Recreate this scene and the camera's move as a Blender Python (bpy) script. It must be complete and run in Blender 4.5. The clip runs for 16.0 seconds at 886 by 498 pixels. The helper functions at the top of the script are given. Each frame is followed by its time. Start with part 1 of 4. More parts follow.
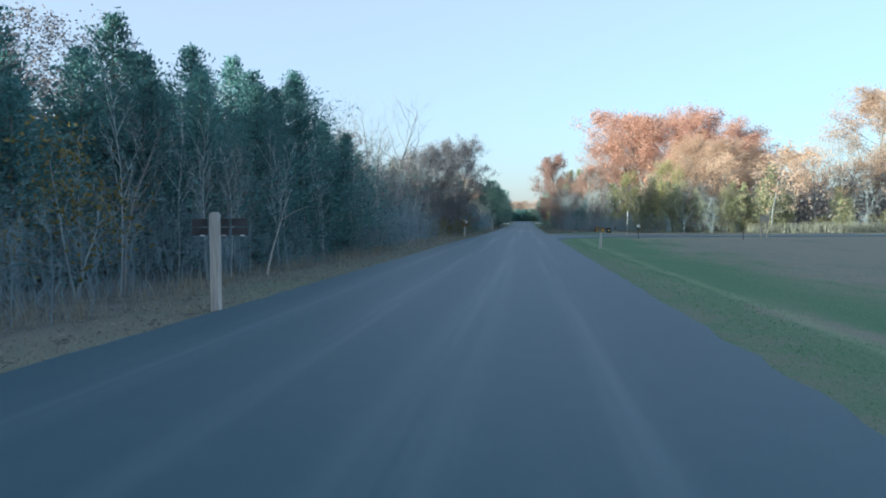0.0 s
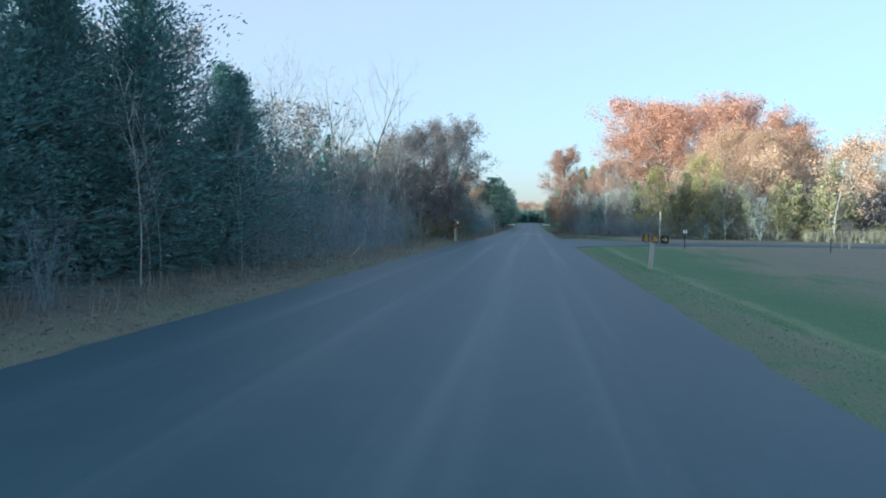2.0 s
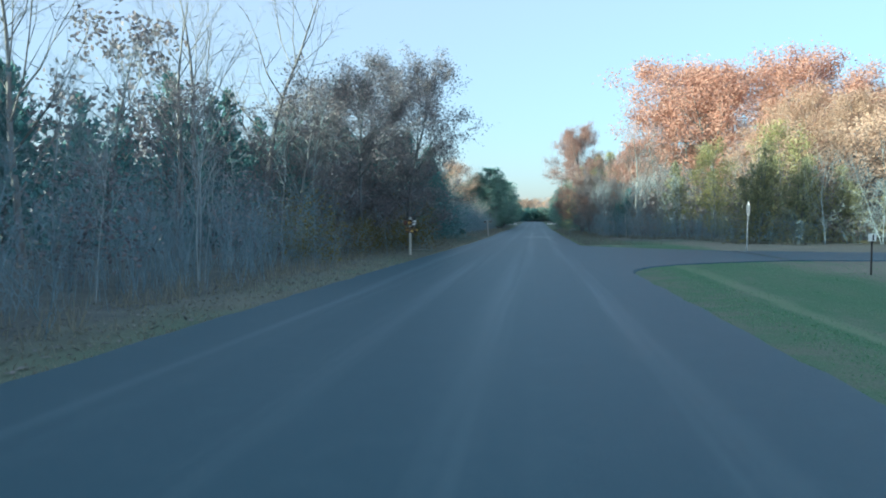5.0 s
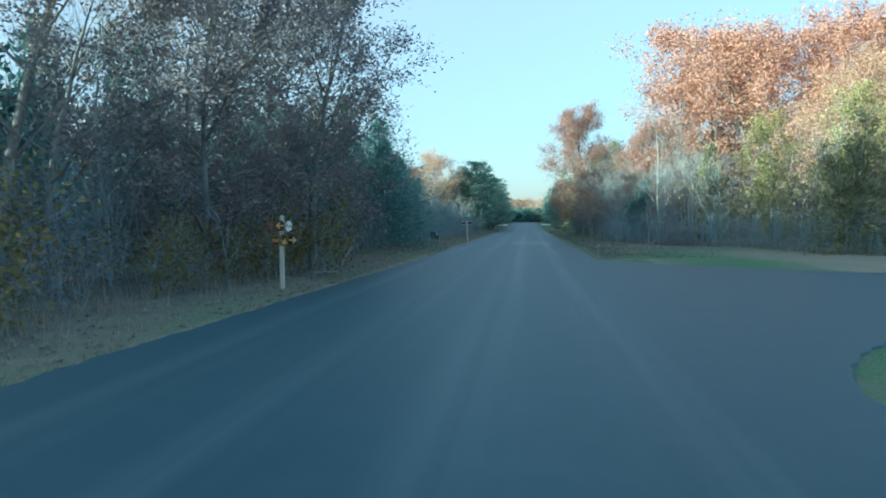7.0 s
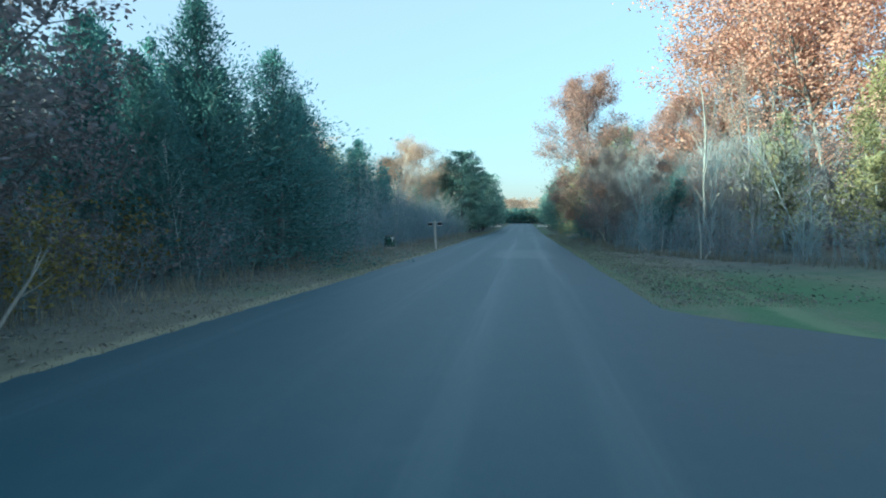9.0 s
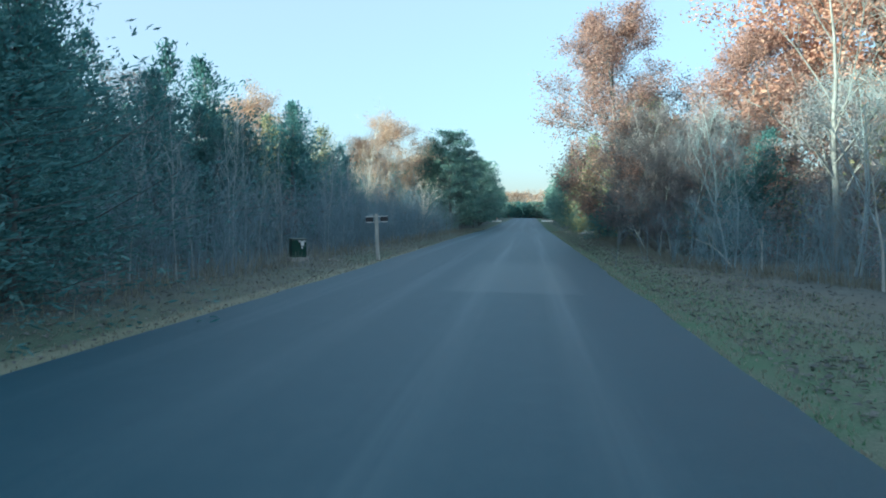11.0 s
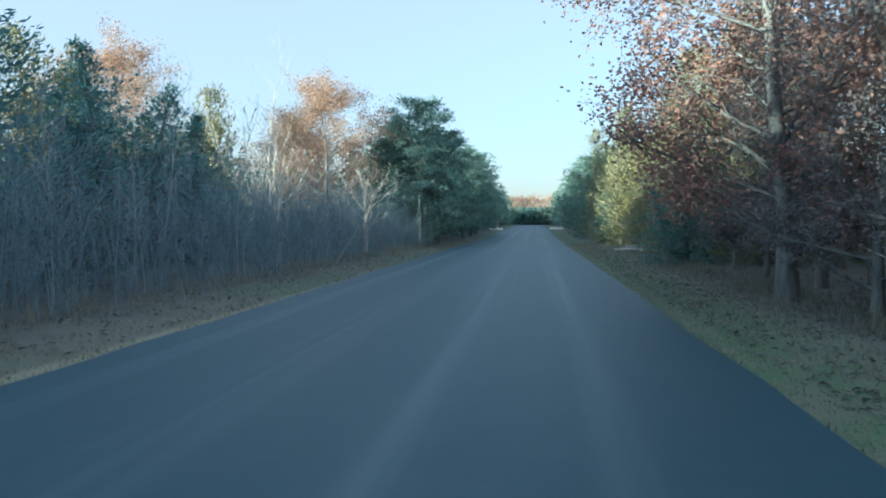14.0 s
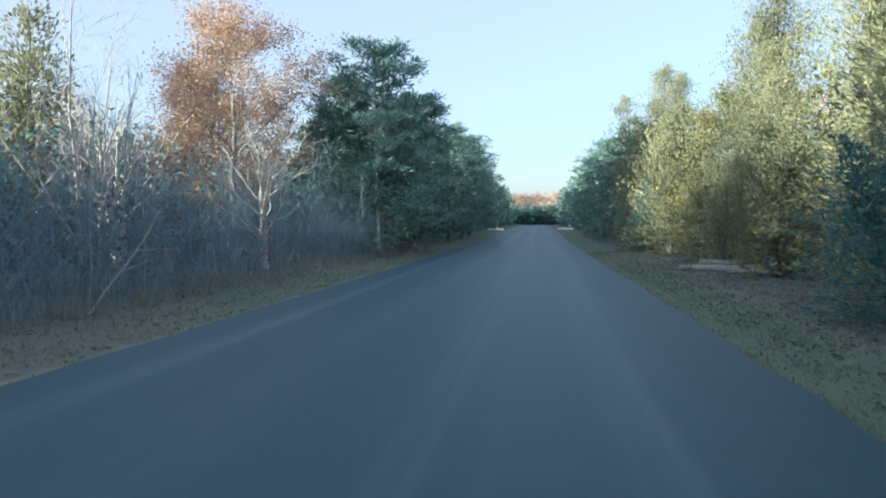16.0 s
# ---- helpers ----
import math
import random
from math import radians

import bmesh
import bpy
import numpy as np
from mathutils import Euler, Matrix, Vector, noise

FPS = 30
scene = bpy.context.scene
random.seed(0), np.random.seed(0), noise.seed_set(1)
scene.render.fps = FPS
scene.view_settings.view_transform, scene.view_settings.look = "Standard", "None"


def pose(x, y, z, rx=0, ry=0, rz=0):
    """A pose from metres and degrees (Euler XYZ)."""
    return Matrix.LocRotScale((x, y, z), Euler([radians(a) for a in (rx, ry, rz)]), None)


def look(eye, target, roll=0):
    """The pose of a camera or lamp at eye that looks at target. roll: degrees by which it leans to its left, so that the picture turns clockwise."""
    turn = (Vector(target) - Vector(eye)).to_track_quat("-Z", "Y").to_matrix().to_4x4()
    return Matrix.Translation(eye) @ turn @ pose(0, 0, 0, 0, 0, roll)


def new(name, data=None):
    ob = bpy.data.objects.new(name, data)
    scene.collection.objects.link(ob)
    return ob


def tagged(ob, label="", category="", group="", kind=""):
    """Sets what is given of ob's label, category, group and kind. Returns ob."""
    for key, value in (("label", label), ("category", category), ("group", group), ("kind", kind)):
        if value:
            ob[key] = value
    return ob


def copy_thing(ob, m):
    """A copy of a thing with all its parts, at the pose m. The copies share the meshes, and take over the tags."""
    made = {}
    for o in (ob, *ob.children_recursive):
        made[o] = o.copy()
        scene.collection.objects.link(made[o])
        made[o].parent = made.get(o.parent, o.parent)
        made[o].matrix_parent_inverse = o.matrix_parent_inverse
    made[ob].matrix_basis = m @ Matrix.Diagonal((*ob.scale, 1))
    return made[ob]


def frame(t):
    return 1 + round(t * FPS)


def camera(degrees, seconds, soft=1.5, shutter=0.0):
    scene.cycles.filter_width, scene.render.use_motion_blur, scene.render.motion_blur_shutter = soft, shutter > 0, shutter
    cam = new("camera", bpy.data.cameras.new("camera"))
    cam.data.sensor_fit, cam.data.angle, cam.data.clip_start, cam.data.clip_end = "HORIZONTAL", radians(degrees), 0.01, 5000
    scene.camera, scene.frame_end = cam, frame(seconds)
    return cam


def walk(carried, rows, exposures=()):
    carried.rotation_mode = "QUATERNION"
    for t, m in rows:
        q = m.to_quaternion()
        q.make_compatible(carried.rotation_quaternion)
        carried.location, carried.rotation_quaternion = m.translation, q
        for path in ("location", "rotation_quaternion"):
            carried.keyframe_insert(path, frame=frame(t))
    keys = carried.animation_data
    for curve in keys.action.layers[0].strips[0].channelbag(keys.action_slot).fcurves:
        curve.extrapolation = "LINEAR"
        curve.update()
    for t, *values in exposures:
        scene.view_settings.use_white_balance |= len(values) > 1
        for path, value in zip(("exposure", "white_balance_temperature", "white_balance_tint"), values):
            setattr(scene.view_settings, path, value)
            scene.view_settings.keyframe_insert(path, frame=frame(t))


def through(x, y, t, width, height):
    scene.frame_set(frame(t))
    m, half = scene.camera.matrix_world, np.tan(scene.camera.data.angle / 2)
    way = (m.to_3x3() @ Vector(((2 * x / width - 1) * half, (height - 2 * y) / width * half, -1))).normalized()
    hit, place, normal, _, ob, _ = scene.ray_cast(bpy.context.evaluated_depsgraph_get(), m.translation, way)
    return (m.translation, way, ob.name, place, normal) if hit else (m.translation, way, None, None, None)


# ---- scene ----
cam = camera(65.4, 16.0, soft=1.85, shutter=0.1)
EYE = 1.41
ROWS = [
    (0.0, 0.0, 0.0, 87.69, 0.27, 6.889),
    (0.5, 0.054, 3.352, 87.73, 0.174, 6.983),
    (1.0, 0.02, 6.762, 87.74, -0.054, 7.052),
    (1.5, 0.0, 10.15, 87.76, -0.317, 7.223),
    (2.0, -0.036, 13.49, 87.69, -0.678, 7.448),
    (2.5, -0.104, 16.895, 87.58, -0.979, 7.661),
    (3.0, -0.197, 20.32, 87.55, -0.973, 7.821),
    (3.5, -0.246, 23.762, 87.56, -0.737, 7.961),
    (4.0, -0.342, 27.21, 87.66, -0.316, 7.974),
    (6.5, -0.301, 44.903, 87.64, 0.168, 7.333),
    (7.0, -0.295, 48.559, 87.75, 0.178, 7.083),
    (7.5, -0.275, 52.182, 87.86, 0.09, 6.906),
    (8.0, -0.246, 55.84, 87.99, -0.046, 6.762),
    (10.5, 0.186, 73.804, 87.32, -0.723, 7.08),
    (11.0, 0.171, 77.445, 87.32, -0.312, 7.103),
    (11.5, 0.168, 81.076, 87.38, -0.071, 7.123),
    (12.0, 0.184, 84.732, 87.48, 0.173, 7.203),
    (12.5, 0.176, 88.409, 87.62, 0.274, 7.239),
    (13.0, 0.207, 92.045, 87.73, 0.409, 7.364),
    (13.5, 0.237, 95.783, 87.89, 0.367, 7.545),
    (14.0, 0.177, 99.409, 87.96, 0.24, 7.631),
    (14.5, 0.143, 103.107, 87.97, 0.158, 7.814),
    (15.0, 0.056, 106.763, 87.94, 0.051, 7.899),
    (15.5, -0.004, 110.388, 87.93, 0.094, 7.977),
    (16.0, -0.048, 113.981, 87.92, 0.103, 7.947),
]
EXPOSURES = [(0.0, 1.64, 4800, -13), (4.0, 1.65, 4750, -14), (6.5, 1.72, 4480, -29), (8.0, 1.72, 4480, -29), (10.5, 1.74, 4560, -24), (13.5, 1.75, 4700, -20), (16.0, 1.77, 4920, -11)]
walk(cam, [(t, pose(x, y, EYE, rx, ry, rz)) for t, x, y, rx, ry, rz in ROWS], EXPOSURES)

# ---- daylight: a low evening sun from behind and to the left, clear sky ----
SUN_ELEV, SUN_AZ = 7.4, 236.0          # degrees; azimuth clockwise from the road's direction
world = bpy.data.worlds.new("world")
scene.world = world
world.use_nodes = True
wn, wl = world.node_tree.nodes, world.node_tree.links
sky = wn.new("ShaderNodeTexSky")
sky.sky_type, sky.sun_disc = "NISHITA", False
sky.sun_elevation, sky.sun_rotation = radians(SUN_ELEV), radians(SUN_AZ)
sky.altitude = 300
sky.air_density, sky.dust_density, sky.ozone_density = 1.0, 2.4, 3.0
wn["Background"].inputs["Strength"].default_value = 0.066
wl.new(sky.outputs["Color"], wn["Background"].inputs["Color"])
# thin, even evening haze over the whole sky
haze = wn.new("ShaderNodeBackground")
haze.inputs["Color"].default_value, haze.inputs["Strength"].default_value = (1.0, 0.73, 0.655, 1.0), 0.203
both = wn.new("ShaderNodeAddShader")
wl.new(wn["Background"].outputs[0], both.inputs[0])
wl.new(haze.outputs[0], both.inputs[1])
wl.new(both.outputs[0], wn["World Output"].inputs["Surface"])
sun = new("sun", bpy.data.lights.new("sun", "SUN"))
sun.data.energy, sun.data.angle, sun.data.color = 5.0, radians(0.6), (1.0, 0.76, 0.54)
_az, _el = radians(SUN_AZ), radians(SUN_ELEV)
SUN_DIR = Vector((math.sin(_az) * math.cos(_el), math.cos(_az) * math.cos(_el), math.sin(_el)))
sun.matrix_world = look(SUN_DIR * 200, (0, 0, 0))


# ---- materials ----
def rgb(c):
    return (*c, 1.0)


class Mat:
    """A small builder of node materials."""

    def __init__(self, name, rough=0.8, spec=0.3, metal=0.0):
        self.m = bpy.data.materials.new(name)
        self.m.use_nodes = True
        self.n, self.l = self.m.node_tree.nodes, self.m.node_tree.links
        self.b = self.n["Principled BSDF"]
        self.b.inputs["Roughness"].default_value = rough
        self.b.inputs["Specular IOR Level"].default_value = spec
        self.b.inputs["Metallic"].default_value = metal
        self.co = self.n.new("ShaderNodeTexCoord").outputs["Object"]

    def noise(self, scale, detail=4, rough=0.55, stretch=None, coords=None):
        t = self.n.new("ShaderNodeTexNoise")
        t.inputs["Scale"].default_value, t.inputs["Detail"].default_value = scale, detail
        t.inputs["Roughness"].default_value = rough
        src = coords or self.co
        if stretch:
            mp = self.n.new("ShaderNodeMapping")
            mp.inputs["Scale"].default_value = stretch
            self.l.new(src, mp.inputs["Vector"])
            src = mp.outputs["Vector"]
        self.l.new(src, t.inputs["Vector"])
        return t.outputs["Fac"]

    def ramp(self, fac, stops):
        r = self.n.new("ShaderNodeValToRGB")
        e = r.color_ramp.elements
        while len(e) < len(stops):
            e.new(0.5)
        for el, (p, c) in zip(e, stops):
            el.position, el.color = p, rgb(c)
        self.l.new(fac, r.inputs["Fac"])
        return r.outputs["Color"]

    def mix(self, fac, a, b, mode="MIX"):
        x = self.n.new("ShaderNodeMix")
        x.data_type, x.blend_type = "RGBA", mode
        for sock, v in ((x.inputs[0], fac), (x.inputs[6], a), (x.inputs[7], b)):
            if isinstance(v, (int, float)):
                sock.default_value = v
            elif isinstance(v, tuple):
                sock.default_value = rgb(v)
            else:
                self.l.new(v, sock)
        return x.outputs[2]

    def math(self, op, a, b=0.0, clamp=False):
        x = self.n.new("ShaderNodeMath")
        x.operation, x.use_clamp = op, clamp
        for sock, v in zip(x.inputs, (a, b)):
            if isinstance(v, (int, float)):
                sock.default_value = v
            else:
                self.l.new(v, sock)
        return x.outputs[0]

    def step(self, v, lo, hi):
        x = self.n.new("ShaderNodeMapRange")
        x.interpolation_type = "SMOOTHSTEP"
        self.l.new(v, x.inputs["Value"])
        x.inputs["From Min"].default_value, x.inputs["From Max"].default_value = lo, hi
        return x.outputs["Result"]

    def axis(self, k):
        s = self.n.new("ShaderNodeSeparateXYZ")
        self.l.new(self.co, s.inputs[0])
        return s.outputs[k]

    def color(self, c):
        if isinstance(c, tuple):
            self.b.inputs["Base Color"].default_value = rgb(c)
        else:
            self.l.new(c, self.b.inputs["Base Color"])
        return self

    def bump(self, h, strength=0.4, dist=0.02):
        x = self.n.new("ShaderNodeBump")
        x.inputs["Strength"].default_value, x.inputs["Distance"].default_value = strength, dist
        self.l.new(h, x.inputs["Height"])
        self.l.new(x.outputs[0], self.b.inputs["Normal"])
        return self

    def island(self):
        return self.n.new("ShaderNodeNewGeometry").outputs["Random Per Island"]

    def obrand(self):
        return self.n.new("ShaderNodeObjectInfo").outputs["Random"]


def leaf_mat(name, stops, through=0.35, rough=0.6):
    k = Mat(name, rough, 0.12)
    base = k.ramp(k.island(), stops)
    patch = k.noise(0.9, 2)
    c = k.mix(k.math("MULTIPLY", patch, 0.5), base, stops[0][1])
    hue = k.n.new("ShaderNodeHueSaturation")
    hue.inputs["Value"].default_value = 1.0
    k.l.new(k.math("ADD", 0.8, k.math("MULTIPLY", k.obrand(), 0.4)), hue.inputs["Value"])
    k.l.new(c, hue.inputs["Color"])
    c = hue.outputs["Color"]
    k.color(c)
    tr = k.n.new("ShaderNodeBsdfTranslucent")
    k.l.new(c, tr.inputs["Color"])
    ms = k.n.new("ShaderNodeMixShader")
    ms.inputs[0].default_value = through
    k.l.new(k.b.outputs[0], ms.inputs[1])
    k.l.new(tr.outputs[0], ms.inputs[2])
    k.l.new(ms.outputs[0], k.n["Material Output"].inputs["Surface"])
    return k.m


def bark_mat(name, dark, light, scale=9):
    k = Mat(name, 0.9, 0.2)
    f = k.noise(scale, 5, stretch=(1, 1, 0.25))
    k.color(k.ramp(f, [(0.3, dark), (0.7, light)])).bump(f, 0.6, 0.03)
    return k.m


# cedar twice: cool shade tint in the first colour, warm sunlight in the second
CEDAR = leaf_mat("cedar_foliage", [(0.0, (0.084, 0.176, 0.182)), (0.5, (0.132, 0.248, 0.246)), (1.0, (0.190, 0.300, 0.284))], 0.25)
CEDAR_SUNLIT_BRONZE = leaf_mat("cedar_foliage_bronze", [(0.0, (0.150, 0.185, 0.125)), (0.5, (0.300, 0.300, 0.178)), (1.0, (0.450, 0.405, 0.225))], 0.3)
PINE = leaf_mat("pine_needles", [(0.0, (0.130, 0.222, 0.212)), (0.5, (0.214, 0.322, 0.284)), (1.0, (0.310, 0.400, 0.322))], 0.3)
YELLOW = leaf_mat("yellow_leaves", [(0.0, (0.220, 0.225, 0.105)), (0.5, (0.350, 0.340, 0.160)), (1.0, (0.470, 0.425, 0.220))], 0.4)
RED = leaf_mat("red_oak_leaves", [(0.0, (0.440, 0.245, 0.190)), (0.5, (0.550, 0.340, 0.262)), (1.0, (0.640, 0.450, 0.355))], 0.4)
COPPER = leaf_mat("copper_oak_leaves", [(0.0, (0.290, 0.208, 0.196)), (0.5, (0.445, 0.285, 0.240)), (1.0, (0.590, 0.375, 0.300))], 0.35)
ORANGE = leaf_mat("orange_oak_leaves", [(0.0, (0.400, 0.275, 0.205)), (0.5, (0.530, 0.390, 0.290)), (1.0, (0.620, 0.490, 0.380))], 0.4)
RUSSET = leaf_mat("russet_oak_leaves", [(0.0, (0.160, 0.168, 0.188)), (0.5, (0.230, 0.220, 0.234)), (1.0, (0.335, 0.282, 0.274))], 0.25)
OLIVE = leaf_mat("olive_leaves", [(0.0, (0.127, 0.132, 0.057)), (0.5, (0.230, 0.213, 0.086)), (1.0, (0.345, 0.287, 0.115))], 0.35)
BARK = bark_mat("dark_bark", (0.095, 0.108, 0.112), (0.225, 0.240, 0.242))
PALE = bark_mat("pale_bark", (0.27, 0.31, 0.32), (0.45, 0.49, 0.49))
# bark lightened so that limbs look sunlit where the sun is blocked
SUNLIT_BARK = bark_mat("chalky_bark", (0.36, 0.34, 0.315), (0.54, 0.51, 0.47))
ASHEN = bark_mat("ashen_bark", (0.150, 0.152, 0.148), (0.285, 0.282, 0.270))
GREY = bark_mat("grey_bark", (0.115, 0.122, 0.122), (0.240, 0.248, 0.245))
# both twig colours carry a pale blue haze over the shaded growth
TWIG = bark_mat("twig_bark", (0.196, 0.240, 0.257), (0.365, 0.427, 0.448), 5)
THICKET = bark_mat("thicket_twigs", (0.150, 0.212, 0.250), (0.290, 0.382, 0.430), 5)
STRAW = leaf_mat("dry_grass", [(0.0, (0.187, 0.196, 0.165)), (0.5, (0.259, 0.264, 0.215)), (1.0, (0.341, 0.336, 0.264))], 0.4)
GREEN = leaf_mat("green_grass", [(0.0, (0.121, 0.226, 0.132)), (0.5, (0.171, 0.286, 0.165)), (1.0, (0.253, 0.341, 0.209))], 0.45)
LITTER = leaf_mat("fallen_leaves", [(0.0, (0.135, 0.150, 0.148)), (0.5, (0.190, 0.205, 0.198)), (1.0, (0.280, 0.285, 0.265))], 0.15)


def make_asphalt():
    k = Mat("asphalt", 0.55, 0.38)
    fine = k.noise(140, 3)
    mid = k.noise(2.2, 5)
    # the teal cast of veiled, shaded light is mixed into the asphalt colours
    c = k.ramp(fine, [(0.3, (0.013, 0.050, 0.074)), (0.7, (0.030, 0.088, 0.126))])
    streak = k.noise(1.0, 4, stretch=(2.2, 0.035, 1))
    x = k.axis(0)
    track = None
    for centre, width in ((-0.75, 0.55), (0.75, 0.55), (-3.7, 0.5), (-2.3, 0.5)):
        d = k.math("DIVIDE", k.math("ABSOLUTE", k.math("SUBTRACT", x, centre)), width)
        one = k.math("SUBTRACT", 1.0, d, True)
        track = one if track is None else k.math("MAXIMUM", track, one)
    worn = k.math("MULTIPLY", k.math("MULTIPLY", track, k.step(streak, 0.38, 0.72)), 0.6)
    c = k.mix(worn, c, (0.070, 0.128, 0.160))
    c = k.mix(k.math("MULTIPLY", k.step(mid, 0.45, 0.75), 0.3), c, (0.044, 0.096, 0.128))
    y = k.axis(1)
    rag = k.math("MULTIPLY", k.noise(3.0, 3), 0.5)
    patch = k.math("MULTIPLY", k.step(k.math("ADD", y, rag), 90.2, 90.5), k.math("SUBTRACT", 1.0, k.step(k.math("ADD", y, rag), 96.0, 101.0)))
    patch = k.math("MULTIPLY", patch, k.math("MULTIPLY", k.step(x, -1.6, -1.1), k.math("SUBTRACT", 1.0, k.step(x, 0.9, 1.3))))
    c = k.mix(k.math("MULTIPLY", patch, 0.5), c, (0.095, 0.145, 0.168))
    k.color(c).bump(fine, 0.35, 0.006)
    k.l.new(k.math("SUBTRACT", 0.56, k.math("MULTIPLY", worn, 0.10)), k.b.inputs["Roughness"])
    return k.m


def make_ground():
    k = Mat("ground_soil_and_turf", 0.95, 0.15)
    x, y = k.axis(0), k.axis(1)
    big, mid, fine = k.noise(0.16, 4), k.noise(1.3, 6, 0.65), k.noise(26, 4, 0.7)
    soil = k.ramp(mid, [(0.25, (0.084, 0.104, 0.104)), (0.5, (0.125, 0.148, 0.144)), (0.75, (0.185, 0.205, 0.192))])
    straw = k.ramp(fine, [(0.3, (0.132, 0.150, 0.122)), (0.7, (0.220, 0.238, 0.192))])
    turf = k.ramp(fine, [(0.3, (0.062, 0.135, 0.075)), (0.7, (0.135, 0.230, 0.130))])
    dry = k.ramp(fine, [(0.3, (0.165, 0.175, 0.145)), (0.7, (0.255, 0.260, 0.212))])
    wob = k.math("MULTIPLY", k.math("SUBTRACT", mid, 0.5), 1.6)
    xw = k.math("ADD", x, wob)
    patchy = k.step(k.math("ADD", k.noise(0.45, 5, 0.6, stretch=(1, 0.3, 1)), k.math("MULTIPLY", k.step(x, 5.0, 13.0), 0.25)), 0.42, 0.72)
    field = k.mix(patchy, turf, dry)
    # a worn tan margin, a paler mown line, then a lusher band in the swale
    stripe = k.math("MULTIPLY", k.step(k.math("ADD", x, k.math("MULTIPLY", wob, 0.3)), 3.9, 4.2), k.math("SUBTRACT", 1.0, k.step(k.math("ADD", x, k.math("MULTIPLY", wob, 0.3)), 4.3, 4.8)))
    lush = k.math("MULTIPLY", k.step(xw, 4.6, 5.4), k.math("SUBTRACT", 1.0, k.step(xw, 6.6, 9.0)))
    field = k.mix(k.math("MULTIPLY", lush, 0.75), field, turf)
    field = k.mix(k.math("MULTIPLY", stripe, 0.5), field, (0.235, 0.300, 0.190))
    north = k.step(k.math("ADD", y, wob), 79.0, 90.0)
    # mown turf east of the road, leaf litter in the woods, a paler strip of dry grass beside the asphalt
    east = k.math("MULTIPLY", k.step(xw, 2.6, 3.8), k.math("SUBTRACT", 1.0, north))
    strip_w = k.math("MULTIPLY", k.step(xw, -7.2, -5.4), 0.75)
    strip_e = k.math("MULTIPLY", k.math("SUBTRACT", 1.0, k.step(xw, 3.0, 5.0)), k.step(x, 1.5, 2.0))
    c = k.mix(strip_w, soil, k.mix(k.math("MULTIPLY", k.step(big, 0.38, 0.62), 0.6), straw, turf))
    edge = k.math("MULTIPLY", k.step(k.math("ADD", x, k.math("MULTIPLY", wob, 0.12)), -5.15, -4.9), 0.7)
    c = k.mix(edge, c, k.ramp(fine, [(0.3, (0.245, 0.265, 0.195)), (0.7, (0.365, 0.380, 0.285))]))
    c = k.mix(strip_e, c, k.mix(k.math("ADD", 0.25, k.math("MULTIPLY", k.step(mid, 0.4, 0.65), 0.55)), straw, turf))
    c = k.mix(k.math("MULTIPLY", k.step(x, 1.5, 2.0), k.step(xw, 3.2, 4.6)), c, k.mix(k.math("MULTIPLY", k.step(big, 0.4, 0.6), 0.5), soil, dry))
    c = k.mix(east, c, field)
    k.color(k.mix(0.15, c, k.mix(1.0, c, fine, "MULTIPLY"))).bump(k.math("ADD", fine, mid), 0.35, 0.04)
    return k.m


def simple(name, dark, light, rough, scale, bump=0.2, spec=0.3, metal=0.0, stretch=None):
    k = Mat(name, rough, spec, metal)
    f = k.noise(scale, 5, stretch=stretch)
    return k.color(k.ramp(f, [(0.3, dark), (0.7, light)])).bump(f, bump, 0.01).m


ASPHALT, GROUND = make_asphalt(), make_ground()
POST_WOOD = simple("weathered_post_wood", (0.30, 0.30, 0.27), (0.52, 0.51, 0.47), 0.85, 7, 0.4, stretch=(3, 3, 0.3))
SIGN_BACK = simple("dull_sign_back", (0.035, 0.035, 0.04), (0.06, 0.06, 0.065), 0.6, 6, 0.05)
BROWN = simple("brown_sign_face", (0.045, 0.030, 0.022), (0.065, 0.042, 0.030), 0.45, 8, 0.03)
BLACKISH = simple("dark_sign_face", (0.020, 0.024, 0.030), (0.032, 0.036, 0.042), 0.45, 8, 0.03)
GOLD = simple("yellow_sign_print", (0.52, 0.34, 0.10), (0.64, 0.44, 0.15), 0.5, 10, 0.02)
WHITE = simple("white_sign_paint", (0.72, 0.72, 0.70), (0.82, 0.82, 0.80), 0.5, 9, 0.03)
STEEL = simple("galvanised_steel", (0.42, 0.43, 0.44), (0.60, 0.61, 0.62), 0.45, 12, 0.05, 0.5, 0.8)
BOX_GREEN = simple("green_enamel", (0.010, 0.040, 0.030), (0.018, 0.060, 0.045), 0.45, 5, 0.05)
CONCRETE = simple("concrete", (0.28, 0.28, 0.26), (0.42, 0.41, 0.38), 0.9, 14, 0.4)
ORANGE_PAINT = simple("orange_paint", (0.70, 0.16, 0.05), (0.80, 0.22, 0.08), 0.5, 9, 0.03)
PALE_WOOD = simple("dead_pale_wood", (0.27, 0.275, 0.255), (0.44, 0.445, 0.415), 0.85, 8, 0.4, stretch=(3, 3, 0.4))
BOARD_WOOD = simple("weathered_board_wood", (0.15, 0.145, 0.13), (0.26, 0.25, 0.225), 0.85, 9, 0.4, stretch=(0.4, 3, 3))
LOG_END = simple("cut_log_wood", (0.40, 0.28, 0.16), (0.58, 0.43, 0.27), 0.8, 12, 0.3)
CHARCOAL = simple("dark_metal", (0.03, 0.03, 0.032), (0.07, 0.065, 0.06), 0.7, 8, 0.2)


